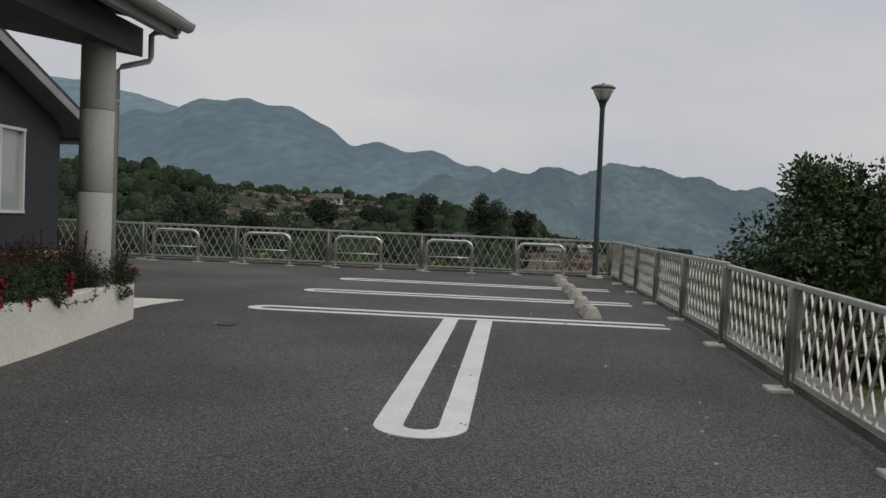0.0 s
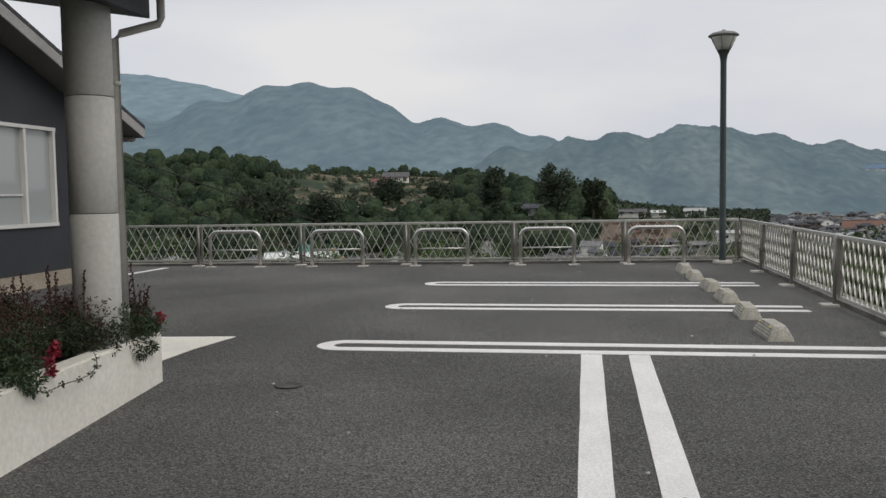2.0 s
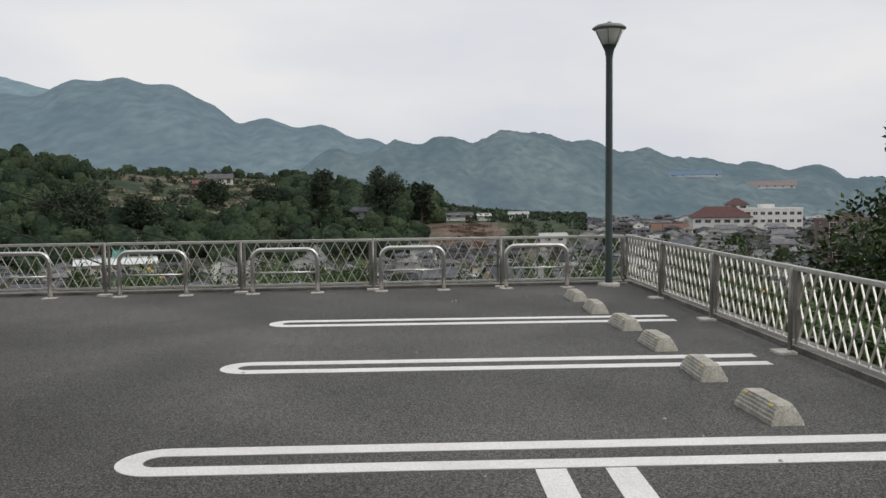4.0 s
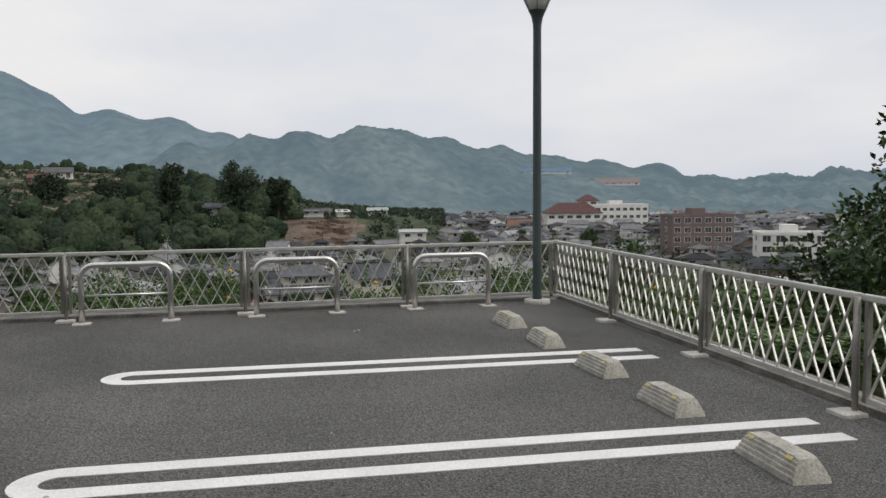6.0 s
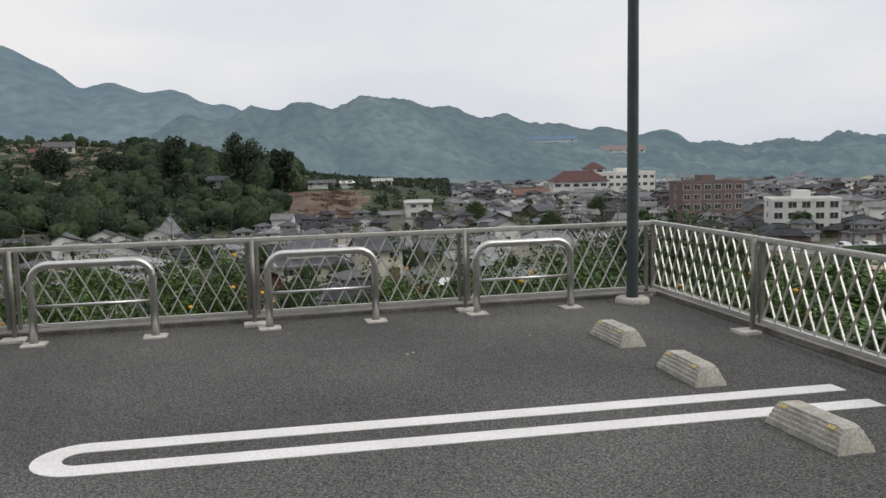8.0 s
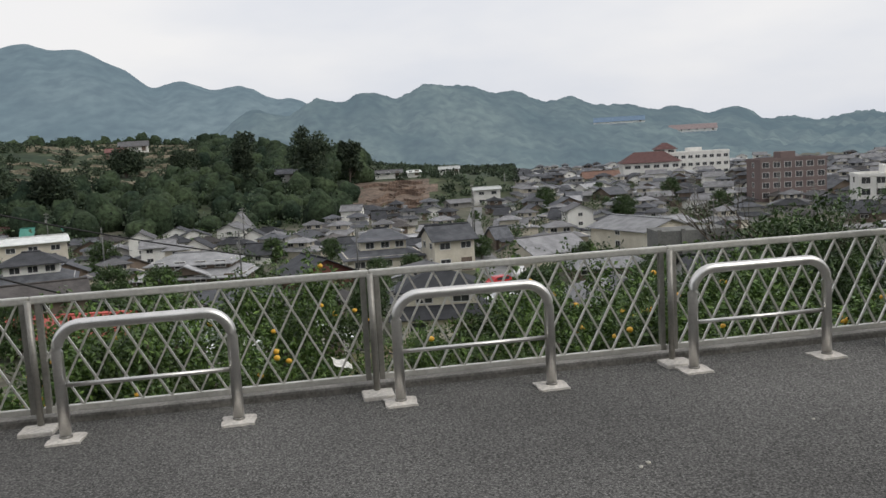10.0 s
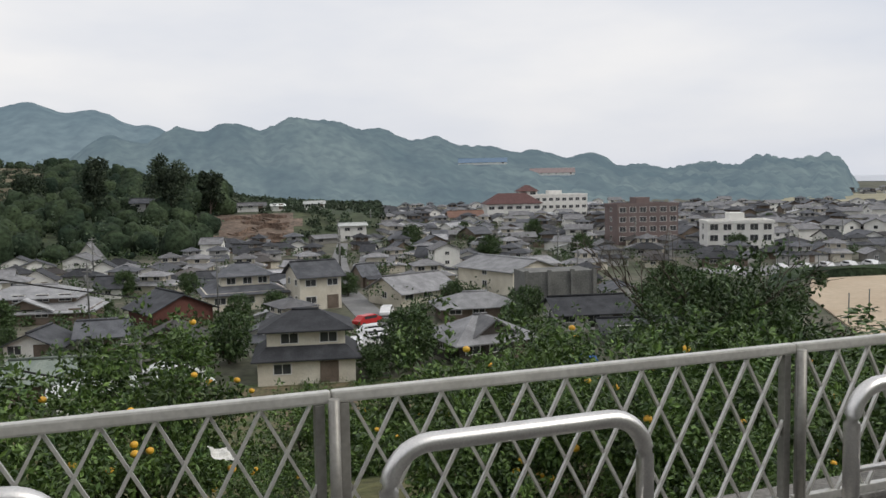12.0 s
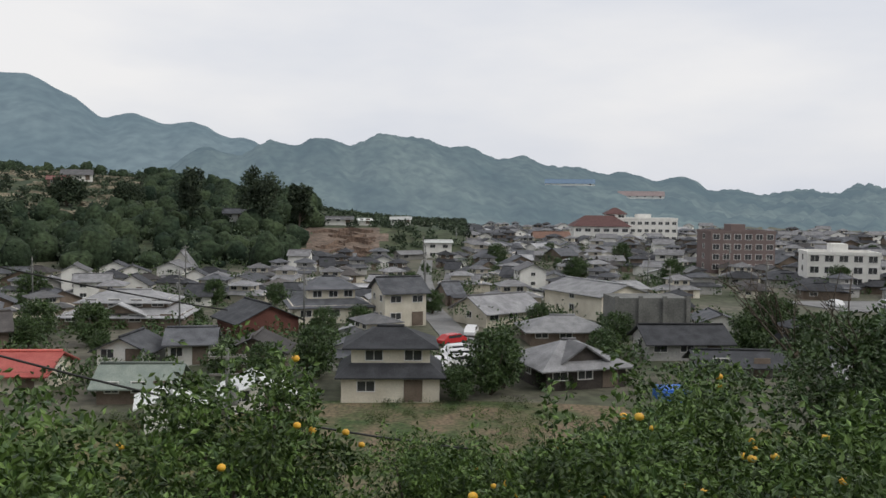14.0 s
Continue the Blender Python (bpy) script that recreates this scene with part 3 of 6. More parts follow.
# ---- hoop barriers ----
def hoop():
    root = empty("hoop_barrier", Matrix.Identity(4), "brushed stainless steel hoop barrier set in asphalt", "barrier", "hoop barriers")
    bm = bmesh.new()
    r, w, h = 0.15, 0.975, 0.675
    pts = [(0, 0, 0.0), (0, 0, h - r)]
    for k in range(1, 9):
        a = math.pi / 2 * k / 8
        pts.append((r - r * math.cos(a), 0, h - r + r * math.sin(a)))
    pts += [(w - x, 0, z) for x, y, z in reversed(pts)]
    tube(bm, pts, 0.033, 16)
    part("hoop", bm, STEEL, root)
    bm = bmesh.new()
    tube(bm, [(0.0, 0, 0.325), (w, 0, 0.325)], 0.0135, 10)
    part("crossbar", bm, STEEL, root)
    bm = bmesh.new()
    verts = box(bm, -0.095, 0.095, -0.095, 0.095, -0.02, 0.022)
    bmesh.ops.subdivide_edges(bm, edges=list(bm.edges), cuts=4, use_grid_fill=True)
    for v in bm.verts:
        v.co += Vector((noise.noise(v.co * 23), noise.noise(v.co * 23 + Vector((4, 1, 2))), 0)) * 0.014
        v.co.z -= 0.009 * max(abs(v.co.x), abs(v.co.y)) / 0.095 if v.co.z > 0 else 0
    pad = to_mesh("pad", bm, CONCRETE)
    bm = bmesh.new()
    lathe(bm, [(0.037, 0.018), (0.037, 0.030), (0.034, 0.031)], 14)
    collar = to_mesh("collar", bm, POST)
    for x in (0, w):
        p = part("pad", pad, None, root, "pale rough mortar pad")
        p.location = (x, 0, 0)
        c = part("collar", collar, None, root)
        c.location = (x, 0, 0)
    return root


first = hoop()
hoop_at = [(3.155, 3.455), (1.195, 3.315), (-0.755, 3.175), (-2.72, 3.05), (-4.70, 2.93)]
first.matrix_world = pose(*hoop_at[0], 0, 0, 0, angle)
for x, y in hoop_at[1:]:
    copy_thing(first, pose(x, y, 0, 0, 0, angle))


# ---- wheel stops ----
def wheel_stop():
    root = empty("wheel_stop", Matrix.Identity(4), "worn pale concrete wheel stop with yellow reflectors", "wheel stop", "wheel stops")
    bm = bmesh.new()
    # block with stepped flanks, long along y
    half = [(-0.112, 0.0), (-0.110, 0.034), (-0.099, 0.039), (-0.096, 0.060), (-0.086, 0.064), (-0.083, 0.085), (-0.073, 0.089), (-0.070, 0.108), (-0.060, 0.112), (-0.056, 0.128)]
    prof = half + [(-x, z) for x, z in reversed(half)]
    rows = []
    for y in np.linspace(-0.295, 0.295, 15):
        inset = 0.05 * max(0.0, (abs(y) - 0.25) / 0.045)
        row = []
        for x, z in prof:
            q = Vector((x * (1 - inset * 0.8), y * (1 - 0.15 * z / 0.13), z * (1 - inset * 1.2)))
            q += 0.003 * Vector((noise.noise(q * 20), noise.noise(q * 17), noise.noise(q * 23) if z > 0 else 0))
            row.append(bm.verts.new(q))
        rows.append(row)
    for a, b in zip(rows, rows[1:]):
        for k in range(len(prof) - 1):
            bm.faces.new((a[k], a[k + 1], b[k + 1], b[k]))
        bm.faces.new((a[-1], a[0], b[0], b[-1]))
    bm.faces.new(rows[0])
    bm.faces.new(rows[-1][::-1])
    body = part("body", bm, STOP, root)
    bm = bmesh.new()
    box(bm, -0.012, 0.012, -0.03, 0.03, 0.0, 0.007, bevel=0.002)
    glow = to_mesh("reflector", bm, YELLOW)
    for y in (-0.19, 0.19):
        r = part("reflector", glow, None, root, "faded yellow reflector strip")
        r.location = (-0.0655, y, 0.110)
        r.rotation_euler = (0, -0.7, 0)
    return root


stop = wheel_stop()
stop_at = [(4.05, -4.32, 2), (4.05, -3.05, -2), (4.05, -1.74, 1), (4.03, -0.54, 3), (3.99, 0.78, -1), (3.97, 1.98, 2)]
stop.matrix_world = pose(stop_at[0][0], stop_at[0][1], 0, 0, 0, stop_at[0][2])
for x, y, a in stop_at[1:]:
    copy_thing(stop, pose(x, y, 0, 0, 0, a))

# ---- street lamp ----
lamp = empty("street_lamp", pose(4.81, 3.58, 0), "dark green street lamp with an inverted cone lantern", "street lamp")
bm = bmesh.new()
lathe(bm, [(0.175, -0.02), (0.17, 0.05), (0.15, 0.062)], 20)
part("footing", bm, CONCRETE, lamp, "pale round concrete footing")
bm = bmesh.new()
lathe(bm, [(0.062, 0.04), (0.062, 0.10), (0.060, 0.11), (0.053, 3.55), (0.056, 3.62), (0.075, 3.72), (0.108, 3.79), (0.118, 3.80), (0.10, 3.81)], 20)
part("pole", bm, LAMP, lamp)
bm = bmesh.new()
lathe(bm, [(0.112, 3.80), (0.155, 3.89), (0.20, 3.98), (0.225, 4.035), (0.20, 4.045)], 24)
part("lantern", bm, LAMP_GLASS, lamp, "frosted pale lantern glass")
bm = bmesh.new()
tube(bm, [(0.116, 0, 3.80), (0.204, 0, 3.98), (0.232, 0, 4.04)], 0.006, 6)
rib = to_mesh("rib", bm, LAMP_CAP)
for k in range(6):
    r = part("rib", rib, None, lamp)
    r.rotation_euler = (0, 0, k * math.pi / 3 + 0.2)
bm = bmesh.new()
lathe(bm, [(0.225, 4.03), (0.262, 4.05), (0.265, 4.065), (0.21, 4.105), (0.10, 4.13), (0.04, 4.135), (0.035, 4.16), (0.01, 4.165)], 24)
part("cap", bm, LAMP_CAP, lamp, "grey shallow domed cap")

# ---- planter with its column ----
planter = empty("planter", pose(0, 0, 0), "cream painted concrete planter full of red flowers", "planter")
bm = bmesh.new()
outline = [(-0.73, -6.55), (-3.4, -6.15), (-3.4, -12.5), (-0.45, -12.5), (-0.55, -8.6)]
inner = [(-0.86, -6.70), (-3.25, -6.35), (-3.25, -12.3), (-0.60, -12.3), (-0.69, -8.6)]
n = len(outline)
ring = [[bm.verts.new((x, y, z)) for x, y in pts] for pts, z in ((outline, -0.25), (outline, 0.36), (inner, 0.36), (inner, 0.22))]
for a, b in zip(ring, ring[1:]):
    for k in range(n):
        bm.faces.new((a[k], a[(k + 1) % n], b[(k + 1) % n], b[k]))
bmesh.ops.bevel(bm, geom=[e for e in bm.edges if all(abs(v.co.z - 0.36) < 0.01 for v in e.verts)], offset=0.015, segments=2, affect="EDGES")
part("basin", bm, CREAM, planter)
bm = bmesh.new()
bm.faces.new([bm.verts.new((x, y, 0.27)) for x, y in inner])
bmesh.ops.triangulate(bm, faces=bm.faces)
bmesh.ops.subdivide_edges(bm, edges=list(bm.edges), cuts=5, use_grid_fill=True)
for v in bm.verts:
    v.co.z += 0.04 * noise.noise(v.co * 3)
part("soil", bm, SOIL, planter)

column = empty("porch_column", pose(-0.87, -7.13, 0), "round grey concrete column with fine joints", "column")
bm = bmesh.new()
for z0, z1 in ((0.2, 1.238), (1.243, 2.008), (2.013, 2.68)):
    lathe(bm, [(0.150, z0), (0.154, z0 + 0.004), (0.154, z1 - 0.004), (0.150, z1)], 40)
part("shaft", bm, COLUMN, column)
bm = bmesh.new()
lathe(bm, [(0.147, 0.3), (0.147, 2.6)], 32)
part("joint_core", bm, JOINT, column)

# ---- porch roof over the column ----
porch = empty("porch_roof", pose(0, 0, 0), "dark grey porch roof with a metal gutter", "roof")
bm = bmesh.new()
box(bm, -7.5, -0.60, -13.5, -6.78, 2.58, 2.86, bevel=0.01)
for v in bm.verts:
    # the porch rises towards the building
    v.co.z += 0.17 * (-0.60 - v.co.x)
part("beam_slab", bm, CANOPY, porch)
bm = bmesh.new()
vs = [(-7.5, -14.0, 4.27), (-7.5, -6.66, 4.27), (-0.24, -6.66, 3.0), (-0.24, -14.0, 3.0)]
a = [bm.verts.new(v) for v in vs]
b = [bm.verts.new((x, y, z - 0.10)) for x, y, z in vs]
bm.faces.new(a)
bm.faces.new(b[::-1])
for k in range(4):
    bm.faces.new((a[k], b[k], b[(k + 1) % 4], a[(k + 1) % 4]))
part("roof_deck", bm, DARK_ROOF, porch)
bm = bmesh.new()
box(bm, -0.36, -0.28, -14.0, -6.70, 2.78, 2.93, bevel=0.006)
part("fascia", bm, FASCIA, porch)
bm = bmesh.new()
pts = []
steps = 8
for y in (-14.0, -6.66):
    pts.append([bm.verts.new((-0.20 + 0.075 * math.cos(math.pi + math.pi * k / steps), y, 2.93 + 0.085 * math.sin(math.pi + math.pi * k / steps))) for k in range(steps + 1)])
for k in range(steps):
    bm.faces.new((pts[0][k], pts[0][k + 1], pts[1][k + 1], pts[1][k]))
bm.faces.new(pts[1])
bm.faces.new(pts[0][::-1])
part("gutter", bm, GUTTER, porch)
bm = bmesh.new()
tube(bm, [(-0.22, -6.80, 2.88), (-0.24, -6.80, 2.83), (-0.47, -6.80, 2.82), (-0.51, -6.80, 2.79), (-0.51, -6.80, 2.58), (-0.53, -6.80, 2.54), (-0.73, -6.95, 2.455), (-0.757, -6.985, 2.41), (-0.757, -6.985, 0.22)], 0.028, 12)
part("downpipe", bm, PIPE, porch, "grey downpipe bent back to the column")
bm = bmesh.new()
for z in (0.55, 2.1):
    lathe(bm, [(0.032, z), (0.032, z + 0.03)], 12, at=(-0.757, -6.985))
part("pipe_clip", bm, PIPE, porch)

# ---- building with the gable ----
hall = empty("gable_building", pose(0, 0, 0), "dark grey rendered building with an overhanging gable roof", "building")
WX = -5.75
bm = bmesh.new()
def wall_slab(bm, poly, x0, x1):
    a = [bm.verts.new((x0, y, z)) for y, z in poly]
    b = [bm.verts.new((x1, y, z)) for y, z in poly]
    bm.faces.new(a)
    bm.faces.new(b[::-1])
    for k in range(len(poly)):
        bm.faces.new((a[k], b[k], b[(k + 1) % len(poly)], a[(k + 1) % len(poly)]))


W0, W1, Z0, Z1 = -3.55, -0.29, 0.96, 2.42
for poly in ([(-12, 0.22), (0.93, 0.22), (0.93, Z0), (-12, Z0)], [(-12, Z0), (W0, Z0), (W0, Z1), (-12, Z1)], [(W1, Z0), (0.93, Z0), (0.93, Z1), (W1, Z1)],
             [(-12, Z1), (0.93, Z1), (0.93, 2.66), (-5.4, 5.1), (-12, 2.5)]):
    wall_slab(bm, poly, WX - 0.2, WX)
    part("wall", bm, DARK_WALL, hall)
    bm = bmesh.new()
box(bm, -14, WX - 0.2, 0.73, 0.93, 0.22, 2.62)
part("wall", bm, DARK_WALL, hall)
bm = bmesh.new()
box(bm, -14, WX + 0.03, -12, 0.96, -0.3, 0.24)
part("plinth", bm, mat("plinth", (0.30, 0.26, 0.20), (0.38, 0.33, 0.26), rough=0.9, scale=3, fine=40), hall, "beige plinth")
bm = bmesh.new()
box(bm, WX - 0.6, WX - 0.5, W0 - 0.6, W1 + 0.6, Z0 - 0.5, Z1 + 0.3)
part("room_blind", bm, mat("blind", (0.30, 0.31, 0.29), (0.36, 0.37, 0.35), rough=0.9, scale=1, fine=20, fine_amount=0.05), hall, "pale blind behind the glass")
win = part("window", to_mesh("window", bmesh.new(), FRAME_AL), None, hall)
bm = bmesh.new()
for y in (W0, W0 + 1.30, W1 - 0.70, W1):
    box(bm, WX - 0.08, WX + 0.03, y - 0.026, y + 0.026, Z0, Z1)
for z in (Z0, Z1):
    box(bm, WX - 0.08, WX + 0.035, W0 - 0.04, W1 + 0.04, z - 0.026, z + 0.026)
box(bm, WX - 0.06, WX - 0.02, W0, W1 - 0.70, Z0 + 0.44, Z0 + 0.465)
part("window_frame", bm, FRAME_AL, win, "pale aluminium frame")
for y0, y1 in ((W0, W0 + 1.30), (W0 + 1.30, W1 - 0.70), (W1 - 0.70, W1)):
    bm = bmesh.new()
    box(bm, WX - 0.055, WX - 0.047, y0, y1, Z0, Z1)
    part("pane", bm, PANE_LIGHT, win)
# gable roof, ridge along x, falling to the rear eave
def roof_slope(bm, ya, za, yb, zb, x0, x1, thick):
    q = [(x0, ya, za), (x1, ya, za), (x1, yb, zb), (x0, yb, zb)]
    a = [bm.verts.new(v) for v in q]
    b = [bm.verts.new((x, y, z - thick)) for x, y, z in q]
    bm.faces.new(a)
    bm.faces.new(b[::-1])
    for k in range(4):
        bm.faces.new((a[k], b[k], b[(k + 1) % 4], a[(k + 1) % 4]))


bm = bmesh.new()
roof_slope(bm, -5.4, 5.36, 1.70, 2.62, -16, -5.28, 0.06)
roof_slope(bm, -5.4, 5.36, -12.8, 2.5, -16, -5.28, 0.06)
part("roof", bm, DARK_ROOF, hall)
bm = bmesh.new()
roof_slope(bm, -5.4, 5.295, 1.68, 2.56, -15.9, -5.31, 0.16)
roof_slope(bm, -5.4, 5.295, -12.75, 2.44, -15.9, -5.31, 0.16)
part("soffit", bm, SOFFIT, hall)
bm = bmesh.new()
roof_slope(bm, -5.4, 5.29, 1.69, 2.555, -5.308, -5.282, 0.165)
part("bargeboard", bm, FASCIA, hall, "pale bargeboard along the gable edge")
bm = bmesh.new()
tube(bm, [(-14, 1.62, 2.38), (-5.45, 1.62, 2.38)], 0.05, 10)
part("eave_gutter", bm, GUTTER, hall)


# ---- town ----
# town roofs; base colours raised a little to hold the haze
ROOFS = [roof_mat("roof_grey", (0.062, 0.065, 0.072), (0.108, 0.112, 0.121)), roof_mat("roof_dark", (0.034, 0.036, 0.040), (0.060, 0.062, 0.068)),
         roof_mat("roof_pale", (0.155, 0.155, 0.16), (0.235, 0.235, 0.24)), roof_mat("roof_brown", (0.062, 0.057, 0.055), (0.10, 0.092, 0.088))]
# pale roofs, with the sheen of the sky put into the base colour
ROOF_SHEEN = roof_mat("roof_pale_sheen", (0.25, 0.252, 0.258), (0.36, 0.362, 0.368))
ROOF_MAROON = roof_mat("roof_maroon", (0.088, 0.047, 0.044), (0.115, 0.062, 0.058), course=0.4)
ROOF_RED = roof_mat("roof_red", (0.38, 0.09, 0.08), (0.46, 0.13, 0.11), course=0.5)
ROOF_GREEN = roof_mat("roof_green", (0.10, 0.34, 0.27), (0.14, 0.40, 0.32), course=0.5)
ROOF_SAGE = roof_mat("roof_sage", (0.15, 0.18, 0.16), (0.20, 0.23, 0.20), course=0.4)
ROOF_WHITE = roof_mat("roof_white", (0.44, 0.455, 0.44), (0.54, 0.555, 0.535), course=0.6)
ROOF_RUST = roof_mat("roof_rust", (0.115, 0.056, 0.050), (0.155, 0.078, 0.070), course=0.4)
ROOF_ORANGE = roof_mat("roof_orange", (0.24, 0.140, 0.105), (0.30, 0.18, 0.135), course=0.4)
WALL_CREAM = mat("wall_cream", (0.56, 0.515, 0.42), (0.68, 0.635, 0.535), rough=0.9, scale=0.5, fine=6, fine_amount=0.08, bump=0, per_object=0.1)
WALL_WHITE = mat("wall_white", (0.66, 0.65, 0.61), (0.76, 0.75, 0.71), rough=0.9, scale=0.4, fine=5, fine_amount=0.08, bump=0, per_object=0.08)
WALL_BROWN = mat("wall_brown", (0.13, 0.10, 0.075), (0.19, 0.15, 0.12), rough=0.9, scale=0.5, fine=6, fine_amount=0.15, bump=0, per_object=0.15)
WALL_GREY_PALE = mat("wall_grey_pale", (0.36, 0.355, 0.34), (0.48, 0.47, 0.45), rough=0.95, scale=0.35, fine=4, fine_amount=0.15, bump=0)
WALL_GREY = mat("wall_grey", (0.20, 0.20, 0.19), (0.30, 0.29, 0.27), rough=0.95, scale=0.35, fine=4, fine_amount=0.15, bump=0, per_object=0.12)
WALL_RUST = mat("wall_rust_boards", (0.105, 0.044, 0.036), (0.16, 0.066, 0.052), rough=0.9, scale=0.5, fine=6, fine_amount=0.2, bump=0)
# red-brown greyed and lightened: distance haze put into the wall colour
WALL_BRICK = mat("wall_redbrown", (0.16, 0.120, 0.112), (0.20, 0.152, 0.142), rough=0.9, scale=0.3, fine=4, fine_amount=0.12, bump=0)
WINDOW_DARK = mat("window_dark", (0.03, 0.033, 0.036), (0.06, 0.063, 0.066), rough=0.25, scale=0.6, fine=3, fine_amount=0.1, bump=0, spec=0.6)

WALL_DARK = mat("wall_charred", (0.035, 0.030, 0.026), (0.065, 0.055, 0.048), rough=0.9, scale=0.5, fine=6, fine_amount=0.2, bump=0)
CONCRETE_DARK = mat("weathered_concrete", (0.115, 0.117, 0.110), (0.185, 0.185, 0.172), rough=0.95, scale=0.35, fine=4, fine_amount=0.2, bump=0)


def gable_roof(bm, w, d, h, z, over=0.85, thick=0.14):
    """A pitched roof, ridge along x, with eaves thick at the edge."""
    x, y = w / 2 + over * 0.7, d / 2 + over
    zl = z - over * h / (d / 2)
    for s in (1, -1):
        q = [(-x, 0, z + h), (x, 0, z + h), (x, s * y, zl), (-x, s * y, zl)]
        a = [bm.verts.new(v) for v in q]
        b = [bm.verts.new((i, j, k - thick)) for i, j, k in q]
        bm.faces.new(a)
        bm.faces.new(b[::-1])
        for k in range(4):
            bm.faces.new((a[k], b[k], b[(k + 1) % 4], a[(k + 1) % 4]))


def hip_roof(bm, w, d, h, z, over=0.85, thick=0.14, ridge=0.9):
    """A hipped roof, ridge along x."""
    x, y = w / 2 + over, d / 2 + over
    rx = max(0.25, x - y * ridge)
    zl = z - over * h / (d / 2) * 0.8
    low = [(-x, -y), (x, -y), (x, y), (-x, y)]
    v = [bm.verts.new((i, j, zl)) for i, j in low]
    u = [bm.verts.new((i, j, zl - thick)) for i, j in low]
    r0, r1 = bm.verts.new((-rx, 0, z + h)), bm.verts.new((rx, 0, z + h))
    bm.faces.new((v[0], v[1], r1, r0))
    bm.faces.new((v[1], v[2], r1))
    bm.faces.new((v[2], v[3], r0, r1))
    bm.faces.new((v[3], v[0], r0))
    bm.faces.new(u[::-1])
    for k in range(4):
        bm.faces.new((v[k], u[k], u[(k + 1) % 4], v[(k + 1) % 4]))
    return rx


def skirt_roof(bm, w, d, w2, d2, h, z, over=0.6, thick=0.14):
    """A lean-to roof round an upper storey."""
    lo = [(-w / 2 - over, -d / 2 - over), (w / 2 + over, -d / 2 - over), (w / 2 + over, d / 2 + over), (-w / 2 - over, d / 2 + over)]
    hi = [(-w2 / 2, -d2 / 2), (w2 / 2, -d2 / 2), (w2 / 2, d2 / 2), (-w2 / 2, d2 / 2)]
    a = [bm.verts.new((x, y, z - 0.2)) for x, y in lo]
    c = [bm.verts.new((x, y, z - 0.2 - thick)) for x, y in lo]
    b = [bm.verts.new((x, y, z + h)) for x, y in hi]
    for k in range(4):
        j = (k + 1) % 4
        bm.faces.new((a[k], a[j], b[j], b[k]))
        bm.faces.new((c[k], c[j], a[j], a[k]))
    bm.faces.new(c[::-1])
    bm.faces.new(b)


def add_window(parent, x, y, z, w, h, turn=0, frame_material=None):
    """A framed window on a wall, facing -y before it is turned."""
    bm = bmesh.new()
    for s in (-1, 1):
        box(bm, s * w / 2 - 0.05, s * w / 2 + 0.05, -0.07, 0.05, -h / 2, h / 2)
        box(bm, -w / 2 - 0.05, w / 2 + 0.05, -0.08, 0.05, s * h / 2 - 0.05, s * h / 2 + 0.05)
    box(bm, -0.03, 0.03, -0.05, 0.05, -h / 2, h / 2)
    win = part("window", bm, frame_material or FRAME_AL, parent)
    win.matrix_basis = pose(x, y, z, 0, 0, turn)
    bm = bmesh.new()
    box(bm, -w / 2, w / 2, -0.03, 0.02, -h / 2, h / 2)
    part("pane", bm, WINDOW_DARK, win)
    return win


